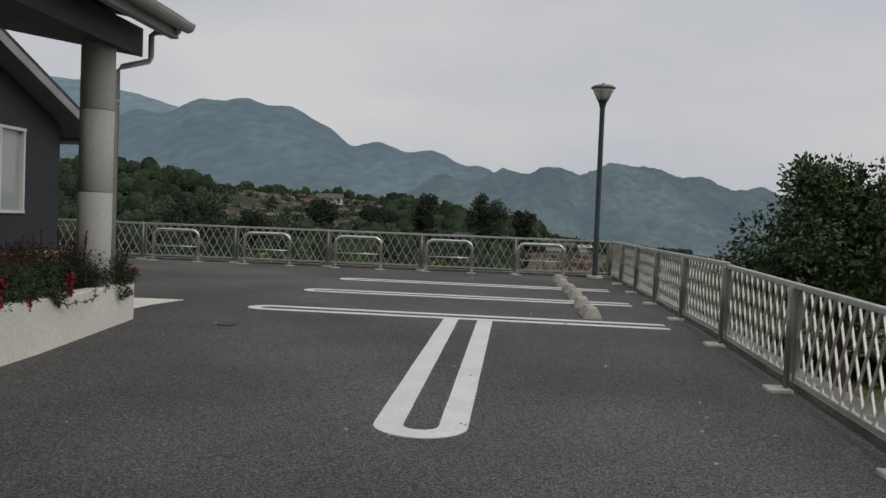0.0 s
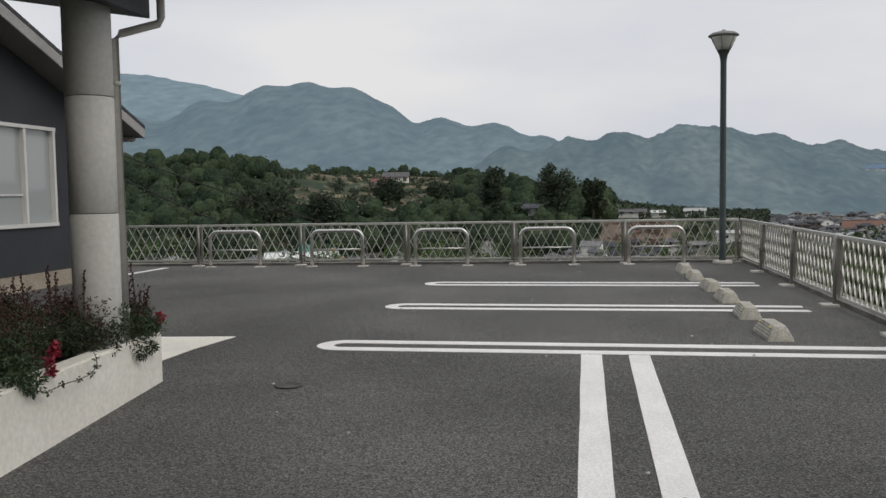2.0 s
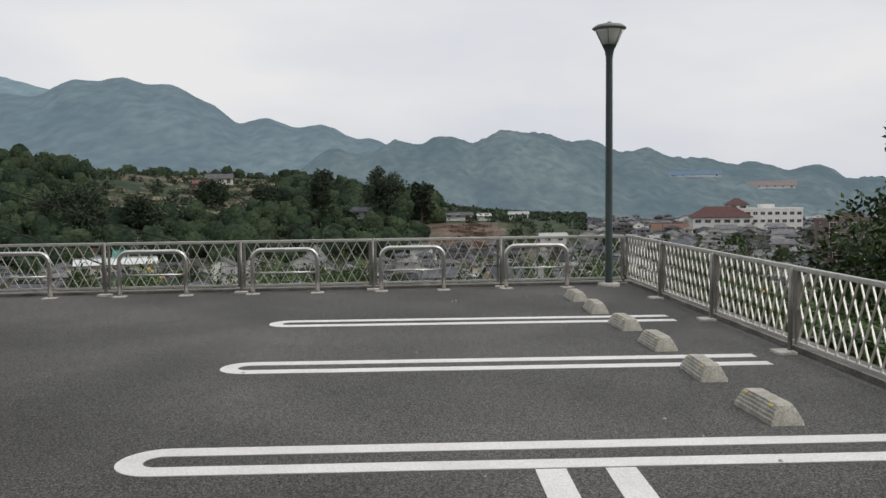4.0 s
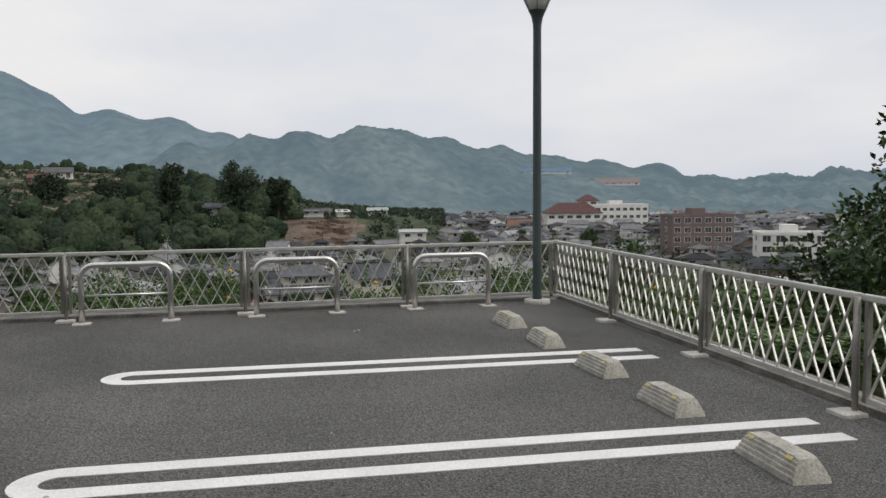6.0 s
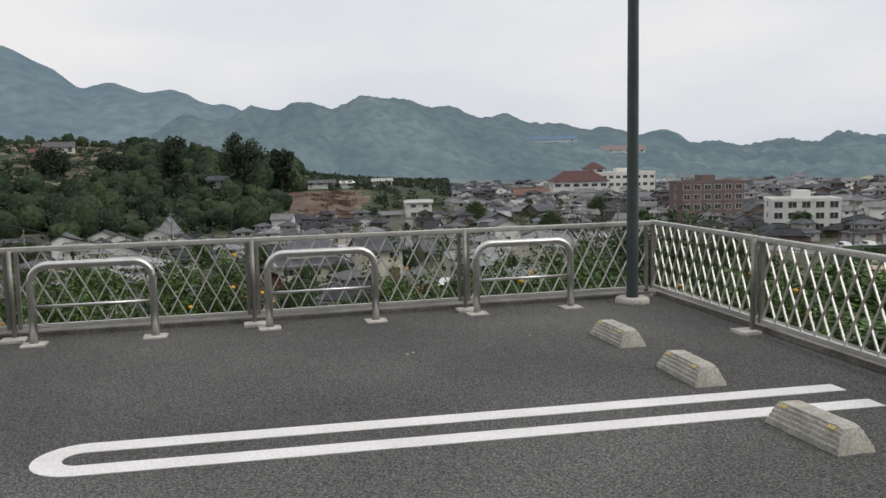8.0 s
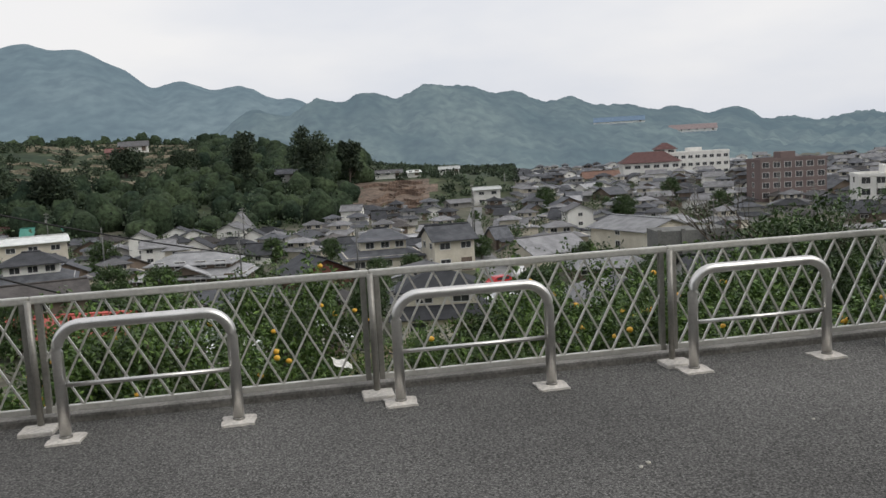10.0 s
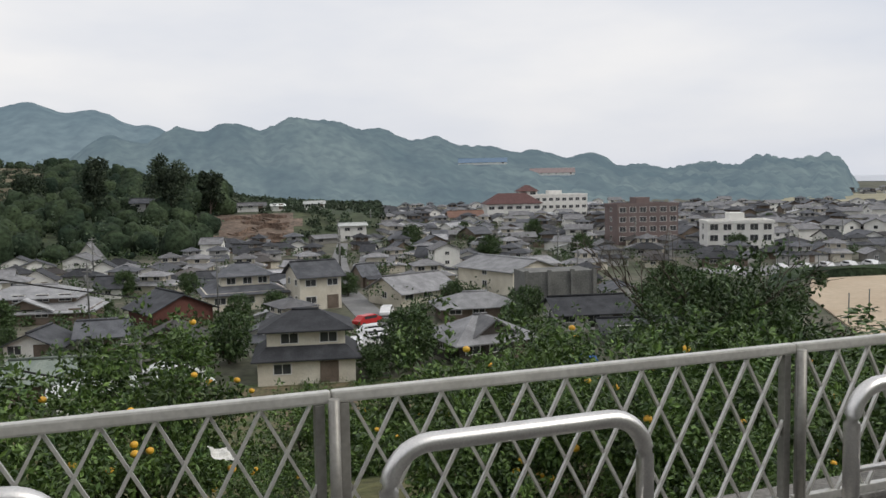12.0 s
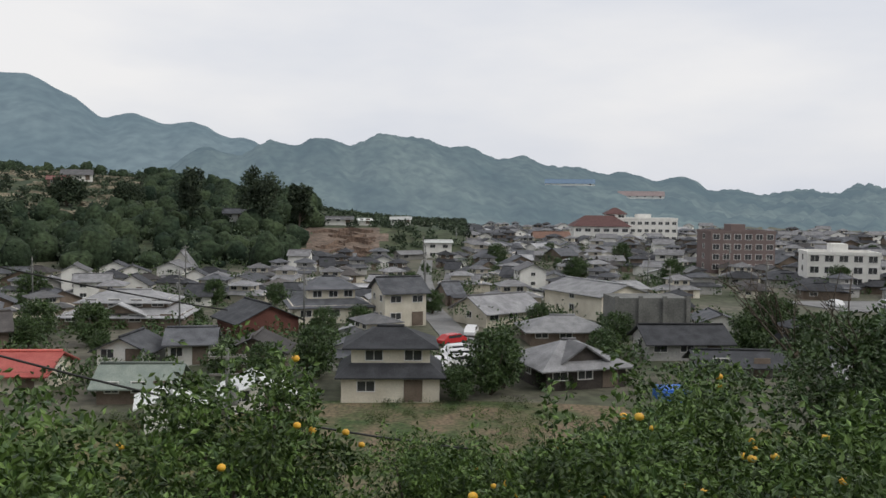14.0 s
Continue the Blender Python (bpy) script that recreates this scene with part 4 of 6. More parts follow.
def house(label, m, w, d, floors=1, roof="gable", wall=None, tiles=None, front=2, side=1, pitch=0.46, front_gable=False, upper=None, storey=2.6, group="", dormer=None, annex=None):
    """A Japanese house; its front looks along -y. upper: width and depth of a smaller second storey over a skirt roof."""
    root = empty("house", m, label, "house", group)
    wall, tiles = wall or WALL_CREAM, tiles or ROOFS[0]
    h = storey * floors + 0.3
    bodies = [(w, d, 0.0, h)]
    if upper:
        h = storey + 0.2
        bodies = [(w, d, 0.0, h), (*upper, h, h + storey + 0.1)]
    bm = bmesh.new()
    for bw, bd, z0, z1 in bodies:
        box(bm, -bw / 2, bw / 2, -bd / 2, bd / 2, z0 - (0.6 if z0 == 0 else 0.0), z1)
    uw, ud, _, top = bodies[-1]
    turn = Matrix.Rotation(radians(90), 4, "Z") if front_gable else Matrix.Identity(4)
    rw, rd = (ud, uw) if front_gable else (uw, ud)
    rise = rd / 2 * pitch
    if roof == "gable":
        # triangular wall under the roof
        tri = [bm.verts.new(turn @ Vector((sx * rw / 2, sy * rd / 2, zz))) for sx in (-1, 1) for sy, zz in ((-1, top), (1, top), (0, top + rise - 0.05))]
        bm.faces.new(tri[:3])
        bm.faces.new(tri[3:])
    if annex:
        # low side room: side of the house, width, depth and height
        s, aw, ad, ah = annex
        x0, x1 = sorted((s * (w / 2 - 0.02), s * (w / 2 + aw)))
        box(bm, x0, x1, -ad / 2 - 0.4, ad / 2 - 0.4, -0.6, ah)
    if dormer:
        dw, dd, dh, dz, dy = dormer
        q = [bm.verts.new((x, dy + 0.12, z)) for x, z in ((-dw / 2, dz), (dw / 2, dz), (0, dz + dh - 0.08))]
        bm.faces.new(q)
    part("wall", bm, wall, root)
    if annex:
        bm = bmesh.new()
        lean = [(s * (w / 2 - 0.02), ah + 0.55), (s * (w / 2 + aw + 0.5), ah - 0.05)]
        q = [bm.verts.new((x, y, z + t)) for t in (0.12, 0.0) for x, z in lean for y in (-ad / 2 - 0.8, ad / 2)]
        for f in ((0, 1, 3, 2), (4, 6, 7, 5), (0, 2, 6, 4), (1, 5, 7, 3), (2, 3, 7, 6), (0, 4, 5, 1)):
            bm.faces.new([q[i] for i in f])
        bmesh.ops.recalc_face_normals(bm, faces=bm.faces)
        part("lean_to_roof", bm, tiles, root)
    if dormer:
        # gable that looks to the front, its ridge running back into the main roof
        bm = bmesh.new()
        gable_roof(bm, dd, dw, dh, dz, over=0.5, thick=0.2)
        bmesh.ops.transform(bm, matrix=Matrix.Translation((0, dy + dd / 2, 0)) @ Matrix.Rotation(radians(90), 4, "Z"), verts=bm.verts)
        part("front_gable", bm, tiles, root)
    bm = bmesh.new()
    if roof == "gable":
        gable_roof(bm, rw, rd, rise, top)
        ridge = rw / 2 + 0.4
    elif roof == "hip":
        ridge = hip_roof(bm, rw, rd, rise, top)
    else:
        box(bm, -rw / 2 - 0.15, rw / 2 + 0.15, -rd / 2 - 0.15, rd / 2 + 0.15, top, top + 0.35)
        ridge = 0
    bmesh.ops.transform(bm, matrix=turn, verts=bm.verts)
    part("roof", bm, tiles, root)
    if upper:
        bm = bmesh.new()
        skirt_roof(bm, w, d, uw, ud, 0.95, h - 0.1)
        part("lower_roof", bm, tiles, root)
    if ridge:
        bm = bmesh.new()
        tube(bm, [(-ridge, 0, top + rise + 0.08), (ridge, 0, top + rise + 0.08)], 0.16, 6)
        bmesh.ops.transform(bm, matrix=turn, verts=bm.verts)
        part("ridge_cap", bm, tiles, root)
    for bw, bd, z0, z1 in bodies:
        levels = range(max(1, round((z1 - z0) / storey)))
        for lv in levels:
            z = z0 + lv * storey + 1.6
            for k in range(front):
                x = -bw / 2 + bw * (k + 0.5) / front + 0.3 * math.sin(7.0 * k + bw)
                if lv == 0 and z0 == 0 and k == front - 1:
                    bm = bmesh.new()
                    box(bm, x - 0.9, x + 0.9, -bd / 2 - 0.06, -bd / 2 + 0.05, 0.1, 2.2)
                    part("door", bm, WALL_BROWN, root, "dark sliding door")
                else:
                    add_window(root, x, -bd / 2, z, min(1.7, bw / front * 0.55), 1.05)
            for k in range(side):
                for s, tn in ((-1, -90), (1, 90)):
                    add_window(root, s * bw / 2, -bd / 2 + bd * (k + 0.5) / side, z, 1.2, 1.0, tn)
    return root


def at(x, y, turn=0.0, z=VALLEY):
    return pose(x, y, z, 0, 0, turn)


# the houses nearest to the orchard, one by one
house("two-storey cream house with dark tiled roofs beside a vacant plot", at(10.7, 86.5, -7), 9.4, 7.6, roof="hip", wall=WALL_CREAM, tiles=ROOFS[1], upper=(7.6, 5.6), front=2)
house("wide old house with a pale grey tiled hip roof", at(-22.8, 138, -7), 17.5, 11, roof="hip", wall=WALL_BROWN, tiles=ROOF_SHEEN, upper=(12.5, 7), front=4, side=2, pitch=0.36, storey=1.8, dormer=(7.0, 6.5, 1.5, 2.3, -5.9))
house("tall cream house with small windows and grey roof", at(17.7, 134.5, 10), 6.6, 7.5, floors=2, wall=WALL_CREAM, tiles=ROOFS[0], front=2, side=2)
house("broad hipped house with brown-grey tiles", at(7.2, 140, 5), 12.5, 10, roof="hip", wall=WALL_CREAM, tiles=ROOFS[0], upper=(7.5, 6), front=3)
house("low shed with a dark roof and rust-red board walls", at(-3.6, 126.5, 24), 8.6, 9, wall=WALL_RUST, tiles=ROOFS[1], front_gable=True, front=0, side=0, storey=2.3)
house("white-walled barn with a pale sheet roof", at(52.5, 141, 20), 10.0, 15, floors=2, wall=WALL_CREAM, tiles=ROOF_SHEEN, front_gable=True, pitch=0.3, front=2, storey=2.0)
house("low house with wide grey roof slopes", at(33.5, 134, 25), 11.0, 8.5, roof="gable", wall=WALL_CREAM, tiles=ROOFS[2], front=3, storey=2.2)
house("old house with a pale tiled hip roof", at(38.0, 115, -5), 10.2, 7.5, roof="hip", wall=WALL_BROWN, tiles=ROOF_SHEEN, front=3, storey=1.9, pitch=0.38)
house("dark wooden house with a grey hipped roof and front gable", at(30.4, 90, 8), 9.2, 8.5, roof="hip", wall=WALL_DARK, tiles=ROOFS[2], front=3, pitch=0.46, storey=2.25, dormer=(5.2, 4.6, 1.7, 2.9, -3.8))
house("long pale-walled house with a dark roof", at(49.5, 102.5, -6), 10.2, 6.5, wall=WALL_GREY_PALE, tiles=ROOFS[1], front=3, storey=2.2)
house("low dark-roofed shed below the pale house", at(51, 91.5, -12), 9.5, 4.6, wall=WALL_GREY, tiles=ROOFS[1], front=2, storey=1.3)
house("small white house with a steep front gable", at(-25.8, 231, -4), 5.0, 5.5, floors=1, wall=WALL_WHITE, tiles=ROOFS[2], front_gable=True, pitch=1.3, front=2, storey=1.9)
house("cream building with a red sheet roof", at(-29.3, 95, -6), 14, 7.5, floors=1, wall=WALL_CREAM, tiles=ROOF_RED, front=4, pitch=0.36, storey=1.9)
house("cottage with a sage green sheet roof", at(-13.2, 88, -5), 7.0, 5.6, wall=WALL_BROWN, tiles=ROOF_SAGE, front=3, pitch=0.46, storey=1.7)
house("plain white shed with a lean roof", at(-9.2, 77, 8), 4.2, 4.5, wall=WALL_WHITE, tiles=ROOF_WHITE, front_gable=True, front=0, side=0, pitch=0.3, storey=2.2)
house("small house with a white sheet roof", at(-2.4, 83, 10), 5.6, 5, wall=WALL_WHITE, tiles=ROOF_WHITE, front_gable=True, front=2, pitch=0.4, storey=1.5)
house("brown house with a dark veranda gable", at(-2.7, 101, -8), 6.0, 6, floors=1, wall=WALL_BROWN, tiles=ROOFS[3], front_gable=True, front=2, storey=2.4)
house("white gable house with grey roof", at(-17.2, 106, -14), 5.6, 6.0, floors=1, wall=WALL_WHITE, tiles=ROOFS[0], front_gable=True, front=2, storey=1.9)
house("white low house beside the gable house", at(-10.4, 106, 0), 5.0, 5, wall=WALL_WHITE, tiles=ROOFS[0], front=2)
house("cream two-storey building with a flat pale roof", at(-63, 178, 20), 16, 9, floors=2, wall=WALL_CREAM, tiles=ROOF_WHITE, front=4, pitch=0.18)
house("shed with a bright green sheet roof", at(-76, 238, 15), 15, 9, wall=WALL_WHITE, tiles=ROOF_GREEN, front=3, pitch=0.35)
house("white house with a brown roof by the wood", at(-98, 243, 15), 16, 9, floors=1, wall=WALL_WHITE, tiles=ROOF_RUST, front=3, pitch=0.35)
house("grey tiled hip house with white walls", at(-48, 139, 15), 12, 9, roof="hip", wall=WALL_WHITE, tiles=ROOFS[0], upper=(8, 6), front=3)
house("old brown house with dark roof", at(-41.5, 117, 18), 14.5, 7, wall=WALL_BROWN, tiles=ROOFS[3], front=4)
house("white two-storey house on the lane", at(49, 276, -5), 8.5, 7, floors=2, wall=WALL_WHITE, tiles=ROOF_WHITE, front=2, pitch=0.15)
house("white house with a bright gable on the hill", at(-95, 424, 10, 8), 13, 8, floors=1, wall=WALL_WHITE, tiles=ROOFS[2], front=3, front_gable=False)
house("red-roofed hut below the hill house", at(-101, 415, 10, 5.5), 9, 6, wall=WALL_BROWN, tiles=ROOF_RUST, front=2)
house("small white hillside house among the woods", pose(*polar(-3.25, 338), terrain(*polar(-3.25, 338)) + 1.5, 0, 0, 6), 8, 6, wall=WALL_WHITE, tiles=ROOFS[0], front=2)
house("long field shed with a grey roof above the bare earth slope", pose(*polar(3.5, 348), terrain(*polar(3.5, 348)) + 0.6, 0, 0, -4), 11, 6, wall=WALL_WHITE, tiles=ROOFS[2], front=3, pitch=0.3, storey=1.7)
house("small white field shed with a pale roof", pose(*polar(5.2, 350), terrain(*polar(5.2, 350)) + 0.6, 0, 0, 3), 5, 4, wall=WALL_WHITE, tiles=ROOF_WHITE, front=2, pitch=0.25, storey=1.4)
house("white house with a pale roof behind the hedges", pose(*polar(7.6, 352), terrain(*polar(7.6, 352)) + 0.8, 0, 0, -8), 8, 5, wall=WALL_WHITE, tiles=ROOF_WHITE, front=3, pitch=0.3, storey=1.8)
house("house with an orange tiled roof", at(118, 372, -8), 16, 10, wall=WALL_CREAM, tiles=ROOF_ORANGE, front=3)


ROOF_PINK = roof_mat("roof_pink", (0.36, 0.29, 0.285), (0.42, 0.345, 0.335), course=0.8)
ROOF_BLUE = roof_mat("roof_blue", (0.20, 0.30, 0.42), (0.26, 0.37, 0.50), course=0.8)
house("long farm shed with a faded pink roof on the far hill", pose(*polar(23.4, 905), 4.5, 0, 0, -20), 46, 12, wall=WALL_WHITE, tiles=ROOF_PINK, front=6, pitch=0.7, storey=2.4)
house("long greenhouse with a pale blue roof on the far hill", pose(*polar(18.8, 925), 17.5, 0, 0, -18.8), 52, 10, wall=WALL_WHITE, tiles=ROOF_BLUE, front=6, pitch=0.8, storey=2)


def block(label, m, w, d, floors, wall, bays, storey=3.2, roof_material=None, roof="flat"):
    """A larger building with rows of windows."""
    root = empty("apartment_building", m, label, "building")
    h = floors * storey
    bm = bmesh.new()
    box(bm, -w / 2, w / 2, -d / 2, d / 2, -0.6, h)
    if roof == "flat":
        box(bm, -w * 0.12, w * 0.1, -d * 0.2, d * 0.3, h, h + 2.4)
    part("wall", bm, wall, root)
    bm = bmesh.new()
    if roof == "flat":
        box(bm, -w / 2 - 0.15, w / 2 + 0.15, -d / 2 - 0.15, -d / 2 + 0.2, h, h + 0.7)
        box(bm, -w / 2 - 0.15, w / 2 + 0.15, d / 2 - 0.2, d / 2 + 0.15, h, h + 0.7)
        box(bm, -w / 2 - 0.15, -w / 2 + 0.2, -d / 2, d / 2, h, h + 0.7)
        box(bm, w / 2 - 0.2, w / 2 + 0.15, -d / 2, d / 2, h, h + 0.7)
        part("parapet", bm, wall, root)
    else:
        hip_roof(bm, w, d, d * 0.32, h, over=0.8)
        part("roof", bm, roof_material, root)
    for lv in range(floors):
        for k in range(bays):
            add_window(root, -w / 2 + w * (k + 0.5) / bays, -d / 2, lv * storey + 1.75, w / bays * 0.62, 1.5)
    for lv in range(floors):
        add_window(root, -w / 2, 0, lv * storey + 1.75, 1.6, 1.4, -90)
    return root


block("reddish brown apartment building with a flat roof", at(124.5, 223, -8), 18, 11, 4, WALL_BRICK, 6, storey=2.75)
block("white three-storey building with a flat roof", at(127, 181, -22), 15.5, 10, 3, WALL_WHITE, 5, storey=2.6)
block("white school wing with a red hipped roof", at(146, 386, -10), 26, 14, 2, WALL_WHITE, 6, storey=4.0, roof_material=ROOF_MAROON, roof="hip")
block("long white school wing with rows of windows", at(171, 392, -8), 30, 11, 3, WALL_WHITE, 9, storey=3.6)
block("white stair tower of the school", at(157, 394, -10), 9, 8, 4, WALL_WHITE, 2, storey=3.4, roof_material=ROOF_MAROON, roof="hip")

# windowless concrete hall with buttresses
hallway = empty("concrete_warehouse", at(51, 117, -4), "windowless grey concrete warehouse with buttresses", "warehouse")
bm = bmesh.new()
box(bm, -5.2, 5.2, -3, 3, -0.5, 6.0)
part("wall", bm, CONCRETE_DARK, hallway)
for x in (-5.2, -1.75, 1.75, 5.2):
    bm = bmesh.new()
    box(bm, x - 0.28, x + 0.28, -3.35, -2.98, -0.5, 6.3)
    part("buttress", bm, CONCRETE_DARK, hallway)

# the rest of the town: eight kinds of house, set along irregular lanes
rng = random.Random(5)
kinds = []
for k in range(12):
    far = at(0, 0)
    kinds.append(house(("grey tiled town house with pale walls", "dark roofed town house", "pale roofed town house", "brown roofed town house", "dark roofed town house", "pale roofed town house", "grey tiled town house with brown walls", "dark roofed town house", "small pale roofed town shed",
                        "grey tiled town house with pale walls", "pale roofed town house", "dark roofed town house")[k], far,
                       rng.uniform(6.6, 11.5), rng.uniform(5.2, 7.8), floors=2 if k == 10 else 1, roof=("gable", "hip")[k % 2],
                       wall=(WALL_WHITE, WALL_BROWN, WALL_GREY, WALL_CREAM, WALL_WHITE, WALL_CREAM, WALL_BROWN, WALL_GREY_PALE, WALL_WHITE, WALL_GREY_PALE, WALL_WHITE, WALL_BROWN)[k], tiles=(ROOFS[0], ROOFS[1], ROOFS[2], ROOFS[3], ROOFS[1], ROOFS[2], ROOFS[0], ROOFS[1], ROOF_SHEEN, ROOFS[0], ROOFS[2], ROOFS[1])[k],
                       upper=(5.2, 4.6) if k in (1, 5, 9) else None, front_gable=k in (4, 6, 8), pitch=0.3 if k == 8 else 0.44, front=2, side=1, group="town houses", annex=None if k in (2, 8) else (rng.choice((-1, 1)), rng.uniform(1.8, 3.2), rng.uniform(3.4, 5.0), rng.uniform(2.0, 2.3))))
taken = [(o.matrix_world.translation.x, o.matrix_world.translation.y, 10) for o in bpy.data.objects if o.parent is None and o.name.split(".")[0] in ("house", "apartment_building", "concrete_warehouse") and o not in kinds]
taken += [(-23.5, 217, 11), (-21, 129, 10), (-26, 128, 9), (-2, 118, 8)]
spots = []
r = 92.0
while r < 1000:
    step = 9.0 + r * 0.006
    for k in range(int(math.radians(108) * r / step)):
        a = -46 + math.degrees((k + rng.random() * 0.55) * step / r)
        rr = r + rng.uniform(-3.5, 3.5)
        x, y = rr * math.sin(radians(a)), rr * math.cos(radians(a))
        if terrain(x, y) > VALLEY + 2.5 or a > 53 and r < 500 or r > 570 and (a < 37 or rng.random() < 0.55) or a > 35 and 560 < rr < 820:
            continue
        if a < 0.5 and rr > 226 or a < 8 and rr > 262 and y < 420:
            continue
        if any((x - tx) ** 2 + (y - ty) ** 2 < (tr + (2.6 if r < 155 else -0.8)) ** 2 for tx, ty, tr in taken):
            continue
        if 70 < x < 155 and 66 < y < 158 and y < 160 - 0.1 * (x - 70):
            continue
        lane = 23.5 + max(0, y - 150) * 0.155
        if abs(x - lane) < 4.6 and y < 270:
            continue
        if r < 100 and (a < -14 or a > 24):
            continue
        if rng.random() < 0.10 or 8 < a < 26 and rr < 108:
            continue
        spots.append((rr, x, y, a))
    r += 9.0 + r * 0.007
spots.sort()
first_used = set()
joined = {}
for i, (rr, x, y, a) in enumerate(spots):
    turn = -a * 0.4 + rng.choice((0, 0, 90, 180, 270)) + rng.uniform(-24, 24)
    k = rng.randrange(12)
    m = at(x, y, turn) @ Matrix.Diagonal((*[rng.uniform(0.74, 1.0)] * 2, rng.uniform(0.72, 0.92), 1))
    m.translation.z = max(VALLEY, terrain(x, y))
    if i < 235:
        if k not in first_used:
            first_used.add(k)
            kinds[k].matrix_world = m
        else:
            copy_thing(kinds[k], m)
    else:
        for o in kinds[k].children_recursive:
            if o.name.split(".")[0] in ("wall", "roof", "lower_roof", "lean_to_roof", "pane"):
                joined.setdefault(o.data.materials[0], []).append((o, kinds[k], m))
for material, pieces in joined.items():
    verts, faces = [], []
    for o, base, m in pieces:
        local = o.parent.matrix_basis @ o.matrix_basis if o.parent is not base else o.matrix_basis
        n0 = len(verts)
        verts += [tuple(m @ local @ v.co) for v in o.data.vertices]
        faces += [tuple(n0 + i for i in p.vertices) for p in o.data.polygons]
    tagged(new("distant_houses", raw_mesh("distant_houses", verts, faces, material)), "far houses of the town packed closely together", "houses", kind="stuff")


# ---- plants ----
def leaf_cloud(rs, centres, radii, count, size, droop=0.2, long=1.9):
    """Folded leaves scattered round clump centres, thicker towards the outside of each clump."""
    pick = rs.integers(0, len(centres), count)
    way = rs.normal(size=(count, 3))
    way /= np.linalg.norm(way, axis=1)[:, None]
    far = rs.random(count) ** 0.45
    base = centres[pick] + way * (radii[pick] * far)[:, None] * np.array([1, 1, 0.85])
    ahead = way * 0.8 + rs.normal(size=(count, 3)) * 0.7 + np.array([0, 0, -droop])
    ahead /= np.linalg.norm(ahead, axis=1)[:, None]
    side = np.cross(ahead, rs.normal(size=(count, 3)))
    side /= np.linalg.norm(side, axis=1)[:, None] + 1e-9
    up = np.cross(side, ahead)
    s = size * (0.65 + 0.7 * rs.random(count))[:, None]
    v0 = base
    v1 = base + ahead * s * 0.5 + side * s / long / 2 + up * s * 0.09
    v2 = base + ahead * s - up * s * 0.05
    v3 = base + ahead * s * 0.5 - side * s / long / 2 + up * s * 0.09
    verts = np.stack([v0, v1, v2, v3], 1).reshape(-1, 3)
    k = np.arange(count) * 4
    faces = np.concatenate([np.stack([k, k + 1, k + 2], 1), np.stack([k, k + 2, k + 3], 1)])
    return verts, faces


def clumps(rs, n, rx, rz, small=0.42, taper=0.0):
    """Clump centres that fill a broad, uneven dome."""
    way = rs.normal(size=(n, 3))
    way /= np.linalg.norm(way, axis=1)[:, None]
    far = 0.35 + 0.5 * rs.random(n)
    c = way * far[:, None] * np.array([rx, rx, rz])
    c[:, 2] = np.where(c[:, 2] < -0.62 * rz, -0.62 * rz + 0.2 * (c[:, 2] + 0.62 * rz), c[:, 2])
    c[:, :2] *= (1 - taper * np.clip(c[:, 2] / rz + 0.25, 0, 1))[:, None]
    r = rx * small * (0.6 + 0.7 * rs.random(n))
    return c, r


